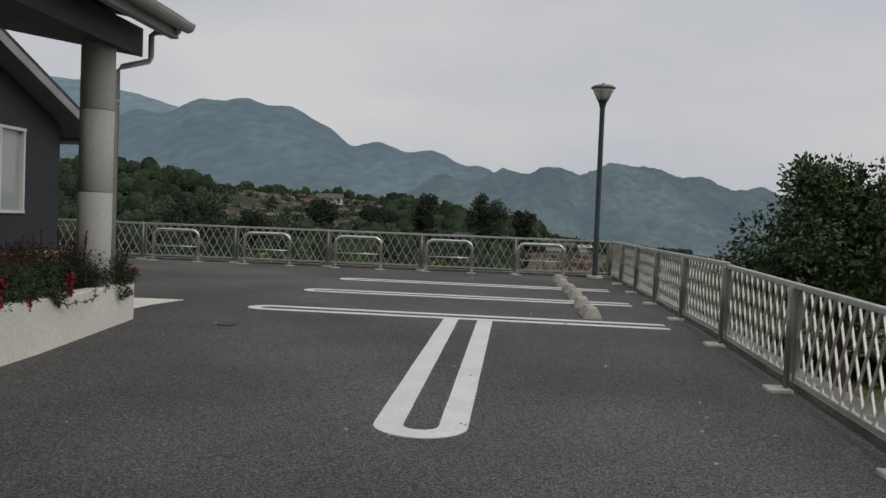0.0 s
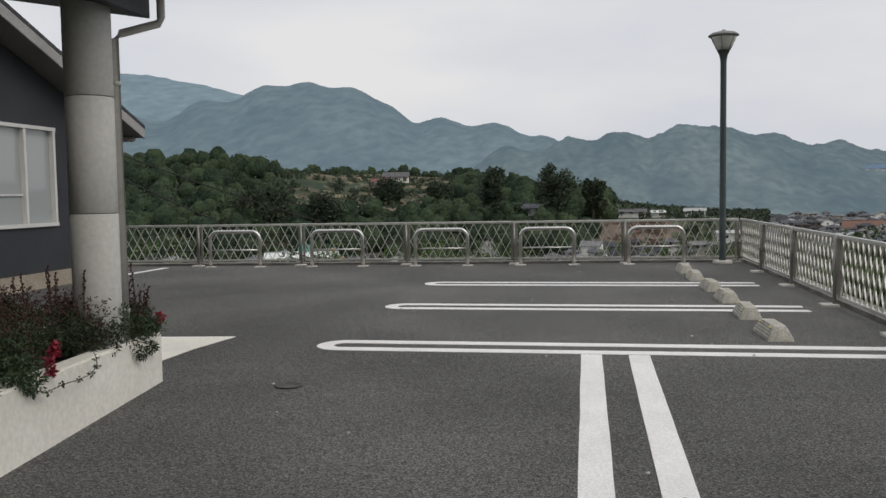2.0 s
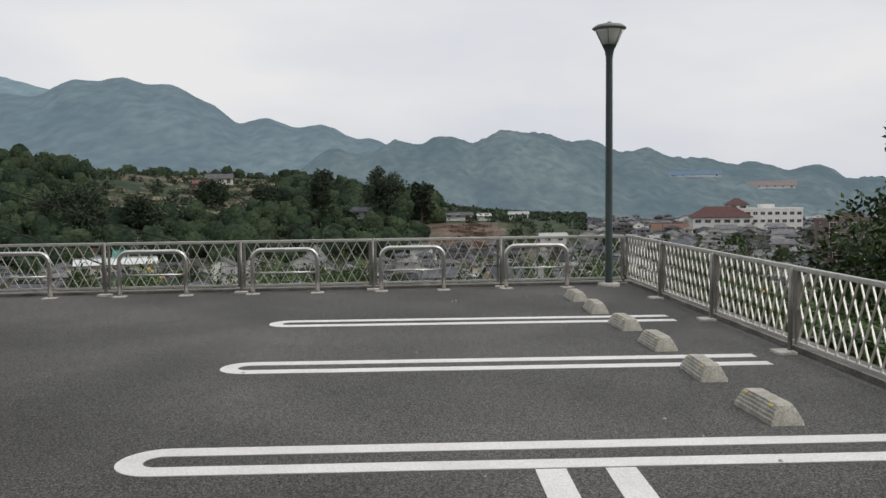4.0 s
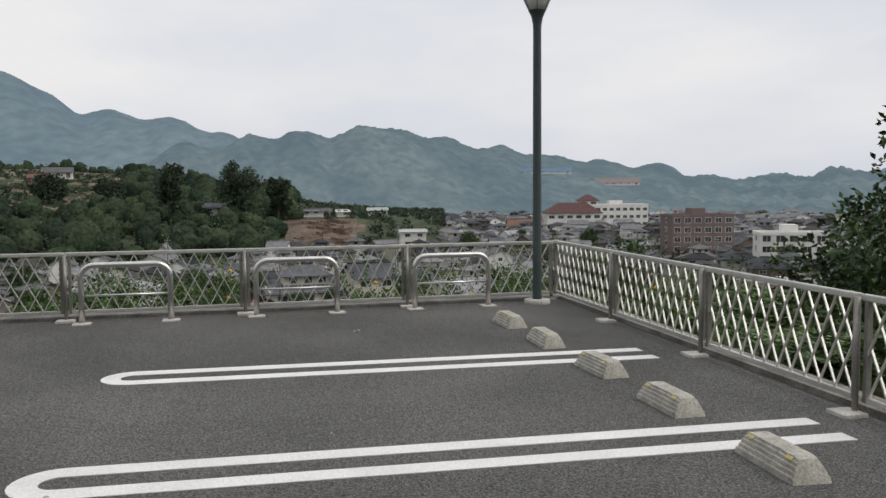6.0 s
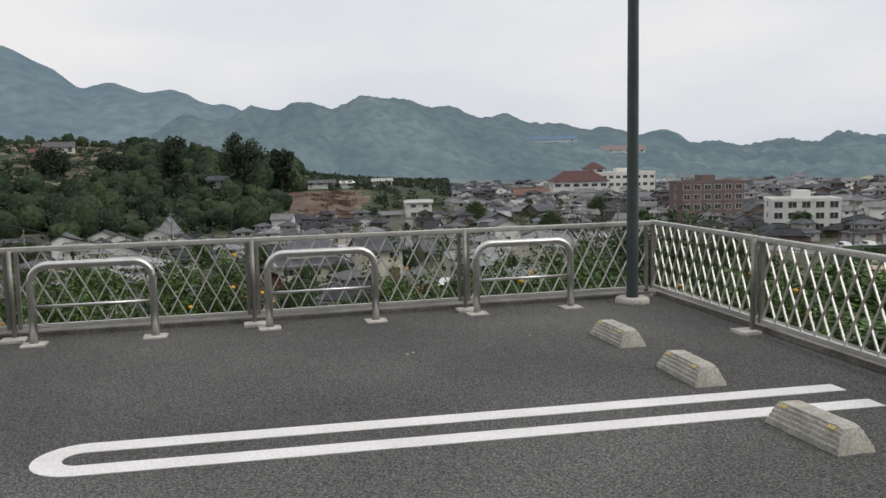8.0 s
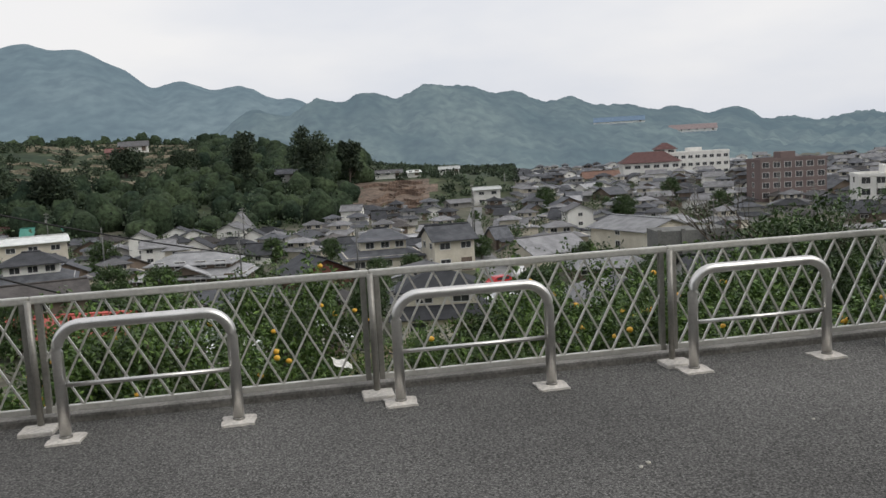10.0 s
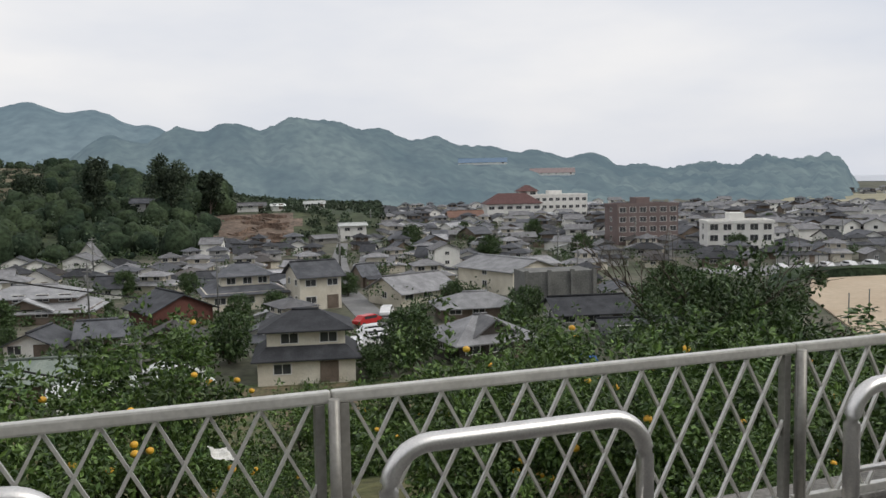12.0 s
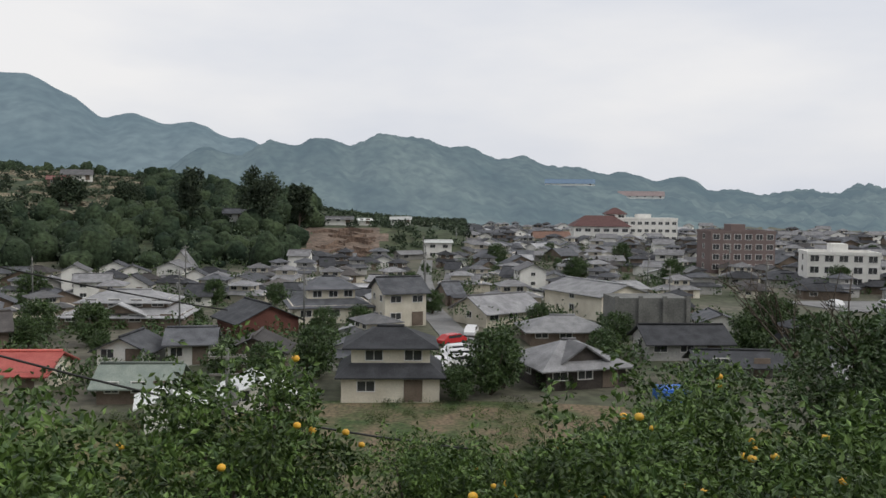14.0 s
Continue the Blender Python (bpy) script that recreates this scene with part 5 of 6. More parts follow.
def tree(name, label, m, radius, height, trunk, leaves, leaf, material, seed, small=0.40, n=26, fruit=0, sprouts=0, taper=0.0):
    """A tree: tapered trunk, forked limbs, a crown of single leaves, fruit where it bears any. The root is at the ground."""
    rs = np.random.default_rng(seed)
    root = empty(name, m, label, name.replace("_", " "))
    mid = trunk + height / 2
    bm = bmesh.new()
    lean = rs.normal(size=2) * 0.08 * height
    tube(bm, [(0, 0, -0.4), (lean[0] * 0.3, lean[1] * 0.3, trunk * 0.6), (lean[0], lean[1], mid)], 0.1, 8, radii=[radius * 0.075, radius * 0.06, radius * 0.03])
    part("trunk", bm, BARK, root)
    c, r = clumps(rs, n, radius, height / 2, small, taper)
    for k in range(min(7, n)):
        bm = bmesh.new()
        end = Vector(c[k]) + Vector((0, 0, mid))
        start = Vector((lean[0] * 0.4, lean[1] * 0.4, trunk * 0.7 + 0.04 * k * height))
        bend = (start + end) / 2 + Vector((0, 0, -0.08 * height))
        tube(bm, [start, bend, end], 0.03, 6, radii=[radius * 0.035, radius * 0.022, radius * 0.008])
        part("limb", bm, BARK, root)
    c = c + np.array([0, 0, mid])
    v, f = leaf_cloud(rs, c, r, leaves, leaf)
    if sprouts:
        # upright young shoots above the dome
        cs, rr = [], []
        for k in range(sprouts):
            a, q = rs.random() * 6.283, radius * (0.2 + 0.6 * rs.random())
            top = trunk + height * (0.98 - 0.25 * (q / radius) ** 2)
            hgt = 0.25 + 0.45 * rs.random()
            for j in range(5):
                cs.append((q * math.cos(a), q * math.sin(a), top - 0.25 + hgt * j / 4))
                rr.append(0.10 - 0.012 * j)
        v2, f2 = leaf_cloud(rs, np.array(cs), np.array(rr), sprouts * 34, leaf * 1.05)
        f = np.concatenate([f, f2 + len(v)])
        v = np.concatenate([v, v2])
    me = bpy.data.meshes.new("crown")
    me.from_pydata(v.tolist(), [], f.tolist())
    me.materials.append(material)
    part("crown", me, None, root)
    if fruit:
        bm = bmesh.new()
        bmesh.ops.create_icosphere(bm, subdivisions=2, radius=0.043)
        for q in bm.verts:
            q.co.z *= 0.86
            q.co += 0.0025 * q.co.normalized() * noise.noise(q.co * 60)
        for g in bm.faces:
            g.smooth = True
        ball = to_mesh("fruit", bm, FRUIT)
        for k in range(fruit):
            i = rs.integers(0, len(c))
            d = c[i] - np.array([0, 0, mid])
            d = d / (np.linalg.norm(d) + 1e-6) + rs.normal(size=3) * 0.35
            q = c[i] + d / np.linalg.norm(d) * r[i] * 1.06
            b = part("fruit", ball, None, root, "ripe yellow-orange citrus")
            b.location = tuple(q)
            sc = 0.85 + 0.35 * rs.random()
            b.scale = (sc, sc, sc)
    return root


# citrus orchard below the fence: place, radius of the crown, height of its top
ORCHARD = [(-1.7, 9.2, 1.6, 0.0), (-4.6, 8.4, 1.7, 0.0), (-0.2, 11.6, 1.6, -0.15), (-8.6, 8.6, 1.9, 0.05), (-3.4, 12.6, 1.9, -1.0), (-13.0, 9.5, 2.0, -0.1), (-8.2, 14.5, 2.0, -1.5),
           (3.6, 9.4, 1.25, -0.42), (5.4, 7.7, 1.5, 0.10), (8.0, 7.0, 1.5, -0.35), (6.4, 10.6, 1.8, -0.45), (9.4, 9.2, 1.4, -1.1), (2.7, 15.0, 1.6, -2.0), (6.6, 15.6, 2.0, -1.5), (-0.9, 6.7, 1.15, -0.75), (2.9, 6.9, 0.9, -1.15),
           (-13.5, 15.0, 2.1, -1.6), (-4.0, 5.9, 1.1, -0.55), (4.7, 5.8, 0.95, -0.35), (10.8, 12.6, 1.5, -1.8), (1.2, 9.6, 0.9, -1.5)]
variants = []
for k in range(4):
    t = tree("citrus_tree", "bushy green citrus tree with yellow fruit", Matrix.Identity(4), 1.6, 2.5, 0.5, 16500, 0.078, CITRUS, 40 + k, n=44, small=0.275, fruit=18, sprouts=16)
    variants.append(t)
used = set()
orc = random.Random(3)
for k, (x, y, r, top) in enumerate(ORCHARD):
    v = k % 4
    g = terrain(x, y)
    s = r / 1.6
    m = pose(x, y, top - 3.05 * s, 0, 0, orc.uniform(0, 360)) @ Matrix.Diagonal((s, s, s, 1))
    # the foot of the trunk meets the slope
    if v in used:
        copy_thing(variants[v], m)
    else:
        used.add(v)
        variants[v].matrix_world = m

# broad-leaved trees round the terrace
tree("evergreen_tree", "dense dark evergreen tree beyond the side fence", pose(8.9, 0.7, -2.9), 2.2, 3.4, 2.3, 23000, 0.105, DARK_LEAF, 7, n=64, small=0.235, taper=0.42)
tree("evergreen_tree", "tall dark evergreen tree in the orchard", pose(10.7, 14.9, -5.6), 2.4, 4.3, 1.4, 26000, 0.11, DARK_LEAF, 8, n=46, small=0.34, sprouts=6)
tree("evergreen_tree", "spreading leafy tree at the edge of the slope", pose(25.4, 19.1, -9.3), 4.4, 8.4, 1.4, 34000, 0.16, CITRUS, 9, n=52, small=0.27, sprouts=10)
tree("evergreen_tree", "spreading leafy tree at the edge of the slope", pose(31.0, 12.0, -8.4), 3.6, 7.6, 1.4, 16000, 0.14, CITRUS, 19, n=52, small=0.27, sprouts=10)

# trees further down, on the slope and between the houses
low_tree = tree("broadleaf_tree", "rounded dark green tree among the houses", pose(20.6, 84.5, VALLEY), 3.6, 7.2, 0.1, 4200, 0.42, DARK_LEAF, 11, n=52, small=0.27)
low_bush = tree("garden_bush", "low leafy bush on the slope", pose(-3, 46, terrain(-3, 46)), 2.2, 3.0, 0.3, 2600, 0.30, CITRUS, 12, n=26, small=0.4)
grow = random.Random(21)
for x, y, s in [(16.9, 82.5, 0.55), (22.8, 87.5, 0.7), (44, 110, 0.8), (38, 100, 0.7), (-2, 92, 0.7), (3.5, 95, 0.8), (-6, 97, 0.6), (-24, 118, 0.9), (-32, 124, 0.9), (5.5, 122, 0.7), (11, 124, 0.6), (60, 104, 0.9), (66, 110, 1.0), (72, 116, 0.8), (63, 95, 1.0),
                (80, 100, 0.6), (58, 150, 0.7), (90, 190, 0.9), (70, 200, 1.0), (-60, 150, 1.0), (-45, 168, 0.9), (-12, 160, 0.7), (22, 175, 0.7), (-80, 200, 1.1), (98, 240, 1.0), (60, 240, 1.0), (120, 170, 0.9), (-34, 90, 0.9)] + [(*polar(grow.uniform(-30, 50), grow.uniform(110, 420)), grow.uniform(0.35, 0.7)) for k in range(46)]:
    copy_thing(low_tree, at(x, y, grow.uniform(0, 360)) @ Matrix.Diagonal((s, s, s * grow.uniform(0.85, 1.1), 1)))
for k in range(64):
    a, r = grow.uniform(-34, 62), grow.uniform(28, 66)
    if 1.5 < a < 12 and r > 12 or 41 < a < 50 or -22 < a < 34 and r > 58:
        continue
    x, y = r * math.sin(radians(a)), r * math.cos(radians(a)) + 3
    s = grow.uniform(0.7, 1.25)
    copy_thing(low_bush, pose(x, y, terrain(x, y) - 0.3, 0, 0, grow.uniform(0, 360)) @ Matrix.Diagonal((s, s, s, 1)))

# thicket that closes the slope towards the sports ground
thicket = tree("thicket_bush", "tangled bright green bush on the slope", Matrix.Identity(4), 1.7, 2.7, 0.4, 11000, 0.10, CITRUS, 61, n=44, small=0.30, sprouts=12)
for a, r, top, s in ((51.5, 15, -0.9, 1.2), (50.2, 23, -2.3, 1.5), (54.5, 20, -0.7, 1.5), (54, 12.5, -0.6, 1.0), (57, 27, -0.6, 1.8), (58, 16, -0.4, 1.3)):
    x, y = polar(a, r)
    x, y = x + 0.8, y + 1.9
    g = terrain(x, y) - 0.3
    m = pose(x, y, g, 0, 0, 37 * s + a) @ Matrix.Diagonal((1.3 * s, 1.3 * s, (top - g) / 3.0, 1))
    if r == 15:
        thicket.matrix_world = m
    else:
        copy_thing(thicket, m)

# tall trees on the wooded hill
for a, r, w, h, seed in ((-5.9, 318, 5.6, 26, 31), (-1.6, 325, 9.0, 27, 32), (0.9, 330, 4.8, 20, 33), (-13.2, 380, 8, 14, 34), (-22.0, 300, 13, 20, 35), (-17.5, 290, 9, 16, 36), (-9.6, 390, 7, 12, 37)):
    x, y = polar(a, r)
    tree("woodland_tree", "tall dark tree standing above the wood", pose(x, y, terrain(x, y) - 1), w, h * 0.85, h * 0.15, 3600, 1.25, WOOD_LEAF, seed, n=30, small=0.36)

# woods across the valley, uncountable: solid lumpy crown cores, darker than the leaves round them
def terraced(a, r):
    """Open terraced orchards on the upper part of the hill."""
    return -20.5 < a < -8.5 and 330 + 5 * (a + 20) * (a > -12) * 0.4 < r + 8 * math.sin(a) < 570


rs = np.random.default_rng(77)
bm = bmesh.new()
bmesh.ops.create_icosphere(bm, subdivisions=2, radius=1.0)
ball_v = np.array([v.co[:] for v in bm.verts])
ball_f = np.array([[v.index for v in f.verts] for f in bm.faces])
bm.free()
cs, rr, verts, faces = [], [], [], []
while len(cs) < 3300:
    a, r = rs.uniform(-46, 13), 215 + 430 * rs.random() ** 0.8
    x, y = polar(a, r)
    z = terrain(x, y)
    if z < VALLEY + 1.0 and not (a < 0.5 and r > 236) or 1.0 < a < 6.8 and 258 < r < 332:
        continue
    low = terraced(a, r) or a > 2.0
    if low and rs.random() < 0.25:
        continue
    q = rs.uniform(0.9, 1.7) if low else 1.7 + 3.9 * rs.random() ** 1.6
    tall = rs.uniform(0.7, 1.45)
    cs.append((x, y, z + q * tall * 0.55))
    rr.append(q)
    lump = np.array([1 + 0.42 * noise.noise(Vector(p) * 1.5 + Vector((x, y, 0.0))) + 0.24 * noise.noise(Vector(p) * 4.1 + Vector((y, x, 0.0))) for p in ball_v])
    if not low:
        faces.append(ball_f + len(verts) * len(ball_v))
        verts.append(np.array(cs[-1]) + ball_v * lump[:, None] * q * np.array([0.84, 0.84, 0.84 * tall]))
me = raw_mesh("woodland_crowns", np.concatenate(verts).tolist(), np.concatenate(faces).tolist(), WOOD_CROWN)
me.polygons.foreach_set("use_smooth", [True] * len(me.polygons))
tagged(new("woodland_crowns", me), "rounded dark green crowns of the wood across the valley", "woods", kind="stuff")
cs, rr = np.array(cs), np.array(rr)
v, f = leaf_cloud(rs, cs, rr * 1.2, 190000, 0.95, long=1.3)
me = bpy.data.meshes.new("woodland")
me.from_pydata(v.tolist(), [], f.tolist())
me.materials.append(WOOD_LEAF)
tagged(new("woodland", me), "dense dark woods and orchards across the valley", "woods", kind="stuff")

# dry-stone banks of the terraces, and cut steps in the bare earth
def banks(rows, material, label):
    verts, faces = [], []
    for k, (a0, r0, span, tall) in enumerate(rows):
        n0 = len(verts)
        for j in range(9):
            x, y = polar(a0 + span * j / 8, r0 + 2.5 * math.sin(0.7 * j + k))
            z = terrain(x, y)
            verts += [(x, y, z - 0.4), (x, y + 0.5, z + tall * (0.6 + 0.4 * math.sin(j * math.pi / 8))), (x, y + 3.0, z + tall * 0.8), (x, y + 3.2, z - 0.4)]
        for j in range(8):
            i = n0 + 4 * j
            faces += [(i + p, i + p + 4, i + p + 5, i + p + 1) for p in range(3)]
    tagged(new("terrace_banks", raw_mesh("terrace_banks", verts, faces, material)), label, "terraces", kind="stuff")


ter = random.Random(8)
banks([(ter.uniform(-20, -10.0), ter.uniform(335, 560), ter.uniform(0.5, 2.6), ter.uniform(0.5, 1.5)) for k in range(120)], BANK, "pale earth and stone banks of hillside terraces")
banks([(ter.uniform(1.3, 4.5), 266 + 3.0 * k, ter.uniform(0.8, 2.4), ter.uniform(0.7, 1.7)) for k in range(20)], RAW_EARTH, "raw brown earth cut into steps")

# hedges and gardens between the houses, uncountable
cs, rr = [], []
while len(cs) < 3000:
    a, r = rs.uniform(-34, 52), 88 + 380 * rs.random() ** 1.3
    x, y = polar(a, r)
    if 72 < x < 155 and 66 < y < 160 or abs(x - 23.5 - max(0, y - 150) * 0.155) < 4 or terrain(x, y) > VALLEY + 2:
        continue
    w = rs.uniform(0.6, 1.5)
    for j in range(4):
        cs.append((x + rs.normal() * 1.6, y + rs.normal() * 1.2, VALLEY + w * rs.uniform(0.4, 1.8)))
        rr.append(w)
v, f = leaf_cloud(rs, np.array(cs), np.array(rr), 84000, 0.48, long=1.4)
me = bpy.data.meshes.new("town_hedges")
me.from_pydata(v.tolist(), [], f.tolist())
me.materials.append(DARK_LEAF)
tagged(new("town_hedges", me), "dark green hedges and gardens between the houses", "hedges", kind="stuff")

# weeds on the vacant plot and on the slope above it, uncountable
cs, rr = [], []
while len(cs) < 900:
    a, r = rs.uniform(-12, 25), rs.uniform(24, 84)
    x, y = polar(a, r)
    if noise.noise((x * 0.13, y * 0.13, 6.0)) < -0.05:
        continue
    q = rs.uniform(0.25, 0.8) * (1.0 if r > 56 else 1.35)
    cs.append((x, y, terrain(x, y) + q * 0.3))
    rr.append(q)
v, f = leaf_cloud(rs, np.array(cs), np.array(rr), 46000, 0.20, droop=-0.3, long=3.0)
me = bpy.data.meshes.new("weeds")
me.from_pydata(v.tolist(), [], f.tolist())
me.materials.append(WEED)
tagged(new("weeds", me), "rank green weeds on the vacant plot and slope", "weeds", kind="stuff")

# flowers in the planter
flowers = empty("flower_bed", pose(0, 0, 0), "dark leafy shrubs with red flowers and dry spikes", "flowers")
rs = np.random.default_rng(15)
cs, rr, tips = [], [], []
for k in range(400):
    if k < 90:
        # the full corner in front of the column
        x, y = -0.66 - 0.60 * rs.random(), -6.60 - 0.72 * rs.random()
        z, q = 0.38 + 0.20 * rs.random(), 0.05 + 0.05 * rs.random()
        if x > -0.74 or y > -6.68:
            z -= 0.16 * rs.random()
    elif k < 150:
        # the clump that hangs over the long wall
        x, y = -0.56 - 0.40 * rs.random(), -8.15 - 1.1 * rs.random()
        z, q = 0.40 + 0.16 * rs.random(), 0.05 + 0.05 * rs.random()
        if x > -0.66:
            z -= 0.14 * rs.random()
    else:
        x, y = -0.72 - 2.0 * rs.random() ** 1.4, -6.75 - 4.6 * rs.random() ** 1.2
        z, q = 0.36 + 0.22 * rs.random(), 0.07 + 0.07 * rs.random()
        tips.append((x, y, z + 0.10))
    cs.append((x, y, z))
    rr.append(q)
cs, rr = np.array(cs), np.array(rr)
for name, at_c, at_r, count, size, material, text in (("foliage", cs, rr, 56000, 0.034, SHRUB, ""), ("dry_foliage", np.array(tips), np.full(len(tips), 0.12), 17000, 0.032, STALK, "withered red-brown seed heads")):
    v, f = leaf_cloud(rs, at_c, at_r, count, size, long=3.2)
    me = bpy.data.meshes.new(name)
    me.from_pydata(v.tolist(), [], f.tolist())
    me.materials.append(material)
    part(name, me, None, flowers, text)
for k in range(64):
    if k < 44:
        x, y = -0.70 - 0.62 * rs.random(), -6.64 - 0.80 * rs.random() ** 1.3
    else:
        x, y = -0.9 - 1.8 * rs.random(), -7.2 - 2.8 * rs.random()
    top = 0.64 + 0.26 * rs.random() ** 1.7
    bend = rs.normal(size=2) * 0.04
    bm = bmesh.new()
    tube(bm, [(x, y, 0.3), (x + bend[0] * 0.4, y + bend[1] * 0.4, 0.3 + (top - 0.3) * 0.5), (x + bend[0], y + bend[1], top)], 0.004, 5)
    for j in range(8):
        z = top - 0.022 * j
        g = (z - 0.3) / (top - 0.3)
        bmesh.ops.create_icosphere(bm, subdivisions=1, radius=0.009 + 0.0022 * math.sin(3.0 * j), matrix=Matrix.Translation((x + bend[0] * g + 0.006 * math.cos(2.4 * j), y + bend[1] * g + 0.006 * math.sin(2.4 * j), z)))
    part("spike", bm, STALK, flowers, "dry flower spike")
for x, y, z, tall in ((-0.57, -8.10, 0.41, 0.075), (-0.60, -8.02, 0.49, 0.035), (-0.56, -8.72, 0.34, 0.06), (-0.62, -8.95, 0.50, 0.07), (-0.55, -9.12, 0.38, 0.06), (-0.75, -9.5, 0.52, 0.07), (-0.69, -6.63, 0.47, 0.03), (-0.92, -6.80, 0.60, 0.02)):
    v, f = leaf_cloud(rs, np.array([(x, y, z + tall * j / 2) for j in (-1, 0, 1)]), np.full(3, 0.020), 90, 0.028, long=1.2)
    me = bpy.data.meshes.new("flower")
    me.from_pydata(v.tolist(), [], f.tolist())
    me.materials.append(FLOWER)
    part("flower", me, None, flowers, "upright crimson blossom")
line = [(-0.545, -8.30, 0.32), (-0.538, -8.20, 0.285), (-0.540, -8.05, 0.295), (-0.548, -7.88, 0.285), (-0.556, -7.74, 0.29), (-0.566, -7.66, 0.32), (-0.58, -7.64, 0.365), (-0.60, -7.65, 0.43)]
bm = bmesh.new()
tube(bm, line, 0.003, 5)
part("runner", bm, STALK, flowers, "thin trailing runner over the planter wall")
v, f = leaf_cloud(rs, np.array(line), np.full(len(line), 0.018), 170, 0.018)
me = bpy.data.meshes.new("runner_leaf")
me.from_pydata(v.tolist(), [], f.tolist())
me.materials.append(SHRUB)
part("runner_leaf", me, None, flowers)

# leafless trees
def bare_tree(m, h, seed, label):
    root = empty("bare_tree", m, label, "bare tree")
    r = random.Random(seed)
    bm = bmesh.new()

    def grow_on(p, d, length, rad, depth):
        q = p + d * length
        mid = (p + q) / 2 + Vector((r.uniform(-1, 1), r.uniform(-1, 1), 0)) * length * 0.07
        tube(bm, [p, mid, q], rad, 5, radii=[rad, rad * 0.85, rad * 0.65])
        if depth:
            for k in range(3 if depth > 1 else 4):
                e = (d + Vector((r.uniform(-1, 1), r.uniform(-1, 1), r.uniform(-0.3, 0.7))) * 0.75).normalized()
                grow_on(p.lerp(q, r.uniform(0.55, 1.0)), e, length * r.uniform(0.55, 0.8), rad * 0.55, depth - 1)

    grow_on(Vector((0, 0, -0.3)), Vector((0.05, 0, 1)), h * 0.4, 0.075, 4)
    part("branchwork", bm, BARK, root)
    return root


bare_tree(pose(10.6, 16.8, -5.2), 7.0, 4, "leafless grey-brown tree behind the dark evergreen")
bare_tree(pose(12.6, 15.6, -5.4), 5.0, 6, "leafless grey-brown tree behind the dark evergreen")

# ---- cables, poles, cars ----
DARK = mat("cable_black", (0.015, 0.015, 0.016), (0.02, 0.02, 0.02), rough=0.6, bump=0)
for name, a, b, sag in (("overhead_cable", (-22, 25, 3.6), (7.1, 31.9, -7.4), 1.2), ("overhead_cable", (-22, 25.4, 4.4), (-2.2, 42, -3.6), 0.6)):
    bm = bmesh.new()
    pts = []
    for k in range(17):
        f = k / 16
        q = Vector(a).lerp(Vector(b), f)
        q.z -= sag * 4 * f * (1 - f)
        pts.append(q)
    tube(bm, pts, 0.036, 6)
    tagged(part(name, bm, DARK), "black overhead cable sagging across the slope", "cable")


def utility_pole(m, h=8.5):
    root = empty("utility_pole", m, "grey concrete utility pole with cross arms", "utility pole", "utility poles")
    bm = bmesh.new()
    tube(bm, [(0, 0, -0.5), (0, 0, h)], 0.15, 10, radii=[0.14, 0.085])
    part("pole", bm, CONCRETE_DARK, root)
    for z in (h - 0.4, h - 1.2):
        bm = bmesh.new()
        box(bm, -0.8, 0.8, -0.05, 0.05, z - 0.05, z + 0.05)
        part("cross_arm", bm, POST, root)
    bm = bmesh.new()
    lathe(bm, [(0.17, h - 2.6), (0.2, h - 2.5), (0.2, h - 1.8), (0.1, h - 1.7)], 12, at=(0.3, 0))
    part("transformer", bm, LAMP_CAP, root)
    return root


up = utility_pole(pose(-2.2, 42, terrain(-2.2, 42)), 9.3)
for x, y in ((3, 128), (-14, 124), (26, 160), (31, 190), (37, 230), (60, 128), (75, 170), (110, 200), (-40, 150), (-70, 215), (-20, 185), (90, 150), (118, 150), (140, 160), (60, 300), (95, 330)):
    copy_thing(up, at(x, y, grow.uniform(0, 180)))

CAR_WHITE = mat("car_white", (0.70, 0.70, 0.70), (0.75, 0.75, 0.75), rough=0.25, fine_amount=0.02, bump=0, per_object=0.12)
CAR_RED = mat("car_red", (0.45, 0.03, 0.03), (0.5, 0.04, 0.04), rough=0.25, fine_amount=0.02, bump=0)
TYRE = mat("tyre", (0.02, 0.02, 0.02), (0.03, 0.03, 0.03), rough=0.8)


def car(m, paint, label):
    root = empty("car", m, label, "car", "parked cars")
    bm = bmesh.new()
    prof = [(-2.1, 0.35), (-2.12, 0.8), (-1.75, 0.92), (-1.2, 1.45), (0.9, 1.5), (1.7, 0.98), (2.08, 0.85), (2.12, 0.35)]
    a = [bm.verts.new((x, -0.8 + 0.16 * max(0, z - 0.9), z)) for x, z in prof]
    b = [bm.verts.new((x, 0.8 - 0.16 * max(0, z - 0.9), z)) for x, z in prof]
    bm.faces.new(a)
    bm.faces.new(b[::-1])
    for k in range(len(prof)):
        j = (k + 1) % len(prof)
        bm.faces.new((a[k], b[k], b[j], a[j]))
    bmesh.ops.bevel(bm, geom=list(bm.edges), offset=0.05, segments=2, affect="EDGES")
    part("body", bm, paint, root)
    for y in (-0.745, 0.745):
        bm = bmesh.new()
        box(bm, -1.15, 1.05, y - 0.035, y + 0.035, 0.98, 1.36)
        part("side_window", bm, WINDOW_DARK, root)
    bm = bmesh.new()
    lathe(bm, [(0.2, -0.1), (0.31, -0.09), (0.31, 0.09), (0.2, 0.1)], 16)
    wheel = to_mesh("wheel", bm, TYRE)
    for x in (-1.3, 1.3):
        for y in (-0.72, 0.72):
            w = part("wheel", wheel, None, root)
            w.location, w.rotation_euler = (x, y, 0.31), (math.pi / 2, 0, 0)
    return root


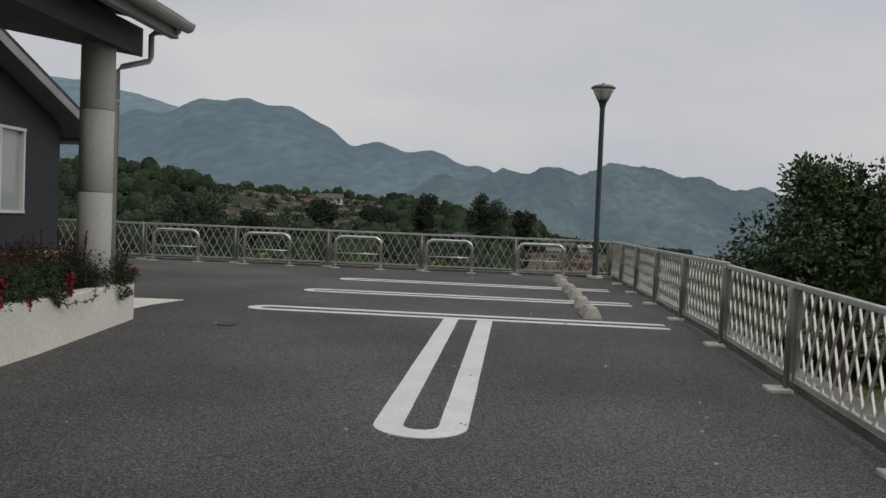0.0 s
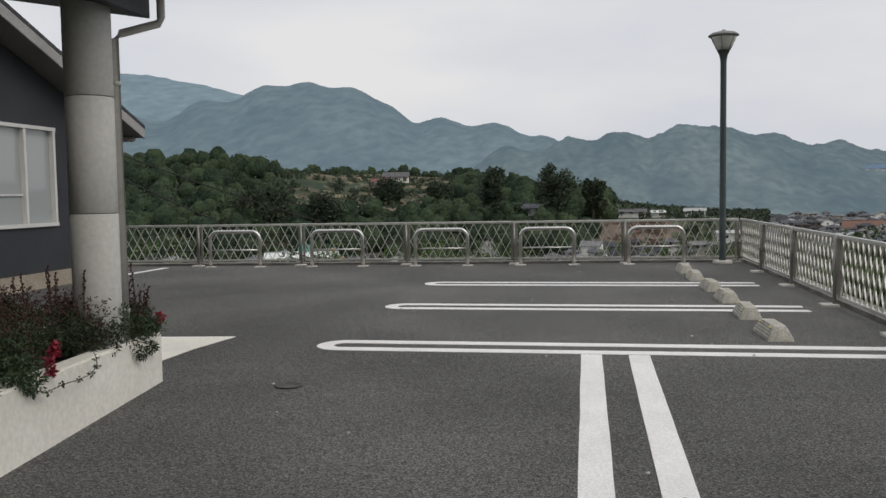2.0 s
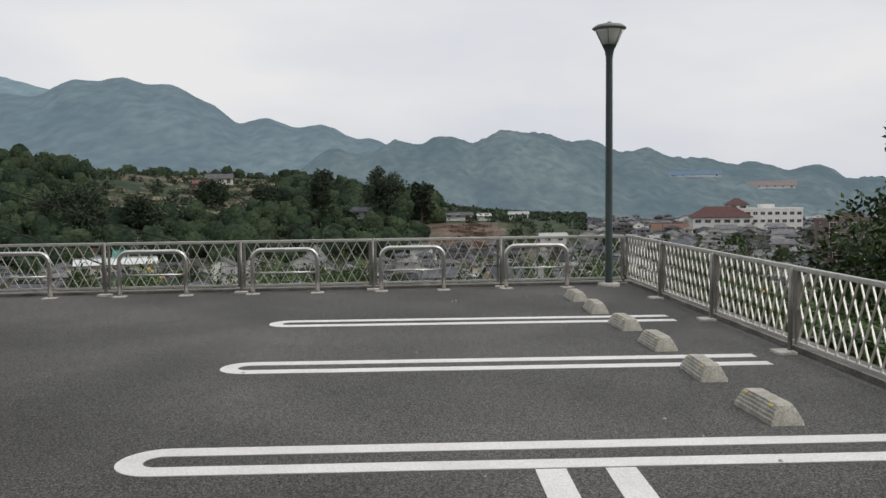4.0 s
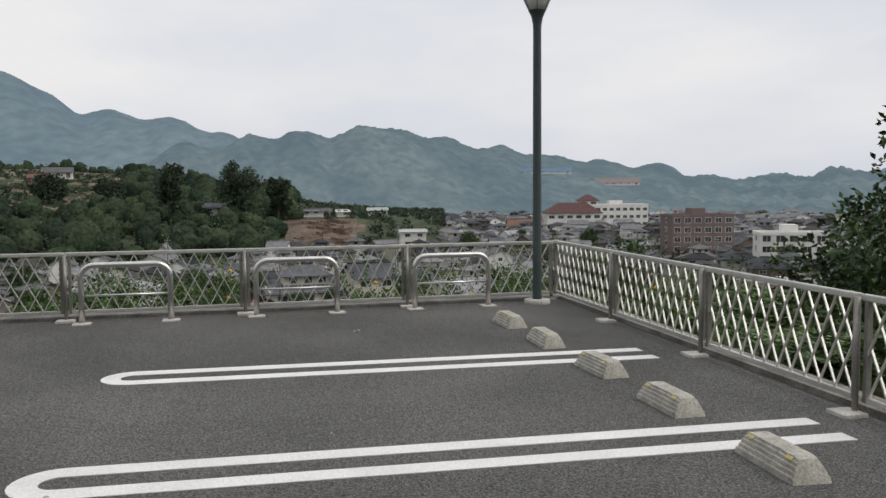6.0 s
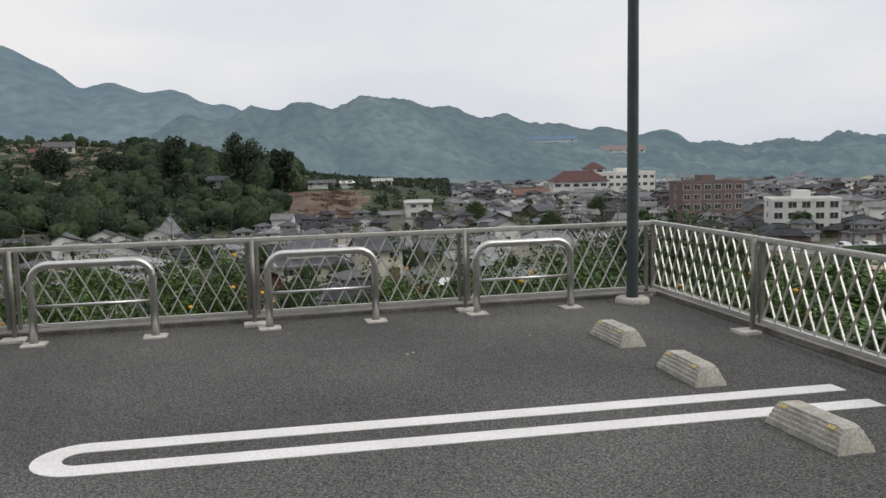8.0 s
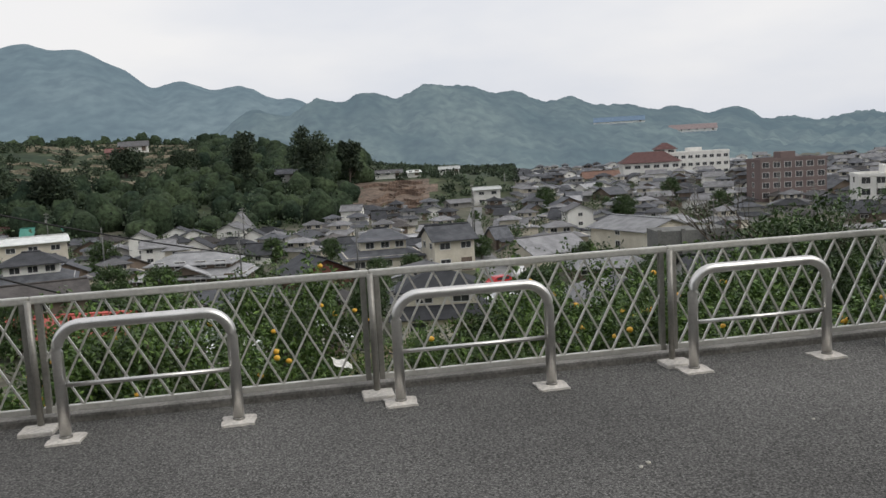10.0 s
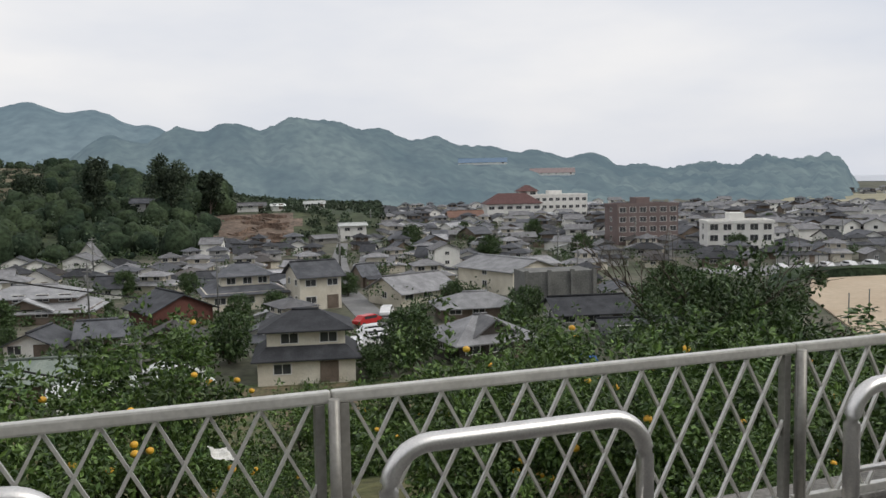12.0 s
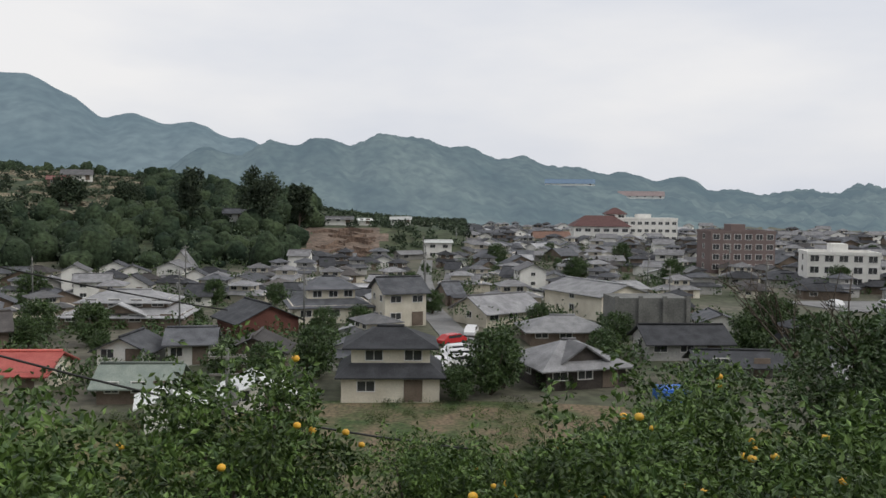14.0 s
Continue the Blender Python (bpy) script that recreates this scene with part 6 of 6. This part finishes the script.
c0 = car(at(20.5, 99, 12), CAR_WHITE, "white car parked between the houses")
for k, (x, y, t) in enumerate([(21.0, 102.5, 8), (21.5, 106, 15), (17.8, 97.5, 80), (26.5, 121, 70)] + [(102 + 5.2 * k, 146 - 0.35 * k + 0.16 * max(0, k - 9) ** 1.4, 80) for k in range(20)]):
    if k % 6 == 5:
        continue
    copy_thing(c0, at(x, y, t))
car(at(22.3, 114, 30), CAR_RED, "red car parked between the houses")
bm = bmesh.new()
for (x0, y0), (x1, y1) in (((36.5, 79), (39.5, 79)),):
    prism(bm, [(x0, y0), (x1, y0), (x1, y0 + 3), (x0, y0 + 3)], VALLEY - 0.2, VALLEY + 1.2)
bmesh.ops.bevel(bm, geom=list(bm.edges), offset=0.2, segments=2, affect="EDGES")
tagged(part("tarpaulin", bm, mat("blue_sheet", (0.03, 0.12, 0.42), (0.05, 0.16, 0.5), rough=0.5, scale=1.5, fine=8)), "blue tarpaulin over a stack", "tarpaulin")
# posts of the sports ground net
bm = bmesh.new()
tube(bm, [(0, 0, -0.3), (0, 0, 4.2)], 0.07, 8)
net = part("net_post", bm, LAMP, None)
net.matrix_world = at(85, 92)
tagged(net, "dark green net post at the sports ground", "post", "net posts")
for x, y in ((80, 90), (93, 90), (98, 89), (103, 134), (112, 134), (124, 132)):
    copy_thing(net, at(x, y))

# ---- small things on the asphalt ----
bm = bmesh.new()
lathe(bm, [(0.10, 0.001), (0.105, 0.006), (0.09, 0.008), (0.085, 0.005), (0.02, 0.005)], 24)
cover = tagged(part("valve_cover", bm, mat("dark_iron", (0.055, 0.050, 0.046), (0.095, 0.088, 0.08), rough=0.8, scale=12, fine=90, fine_amount=0.3)), "small dark iron valve cover in the asphalt", "valve cover")
cover.location = (0.27, -6.60, dip(-6.6))
grit = random.Random(9)
for k in range(26):
    x, y = grit.uniform(-0.4, 4.9), grit.uniform(-10.5, 3.0)
    bm = bmesh.new()
    bmesh.ops.create_icosphere(bm, subdivisions=1, radius=grit.uniform(0.008, 0.018))
    for v in bm.verts:
        v.co *= 1 + 0.35 * noise.noise(v.co * 90 + Vector((k, 0, 0)))
        v.co.z *= 0.6
    p = tagged(part("pebble", bm, STOP), "pale loose pebble on the asphalt", "pebble", "loose pebbles")
    p.location = (x, y, dip(y) + 0.005)

bm = bmesh.new()
bmesh.ops.create_grid(bm, x_segments=14, y_segments=10, size=0.5)
for v in bm.verts:
    v.co.x *= 0.9
    v.co.y *= 0.55
    v.co.z = 0.22 * noise.noise(v.co * 2.4) + 0.07 * noise.noise(v.co * 7.0) - 0.25 * v.co.y
bmesh.ops.solidify(bm, geom=list(bm.faces), thickness=0.01)
bag = tagged(part("plastic_sheet", bm, WALL_WHITE), "crumpled white plastic sheet caught in the orchard", "plastic sheet")
bag.matrix_world = pose(0.78, 9.9, -1.34, 38, 20, 30) @ Matrix.Diagonal((0.34, 0.34, 0.34, 1))
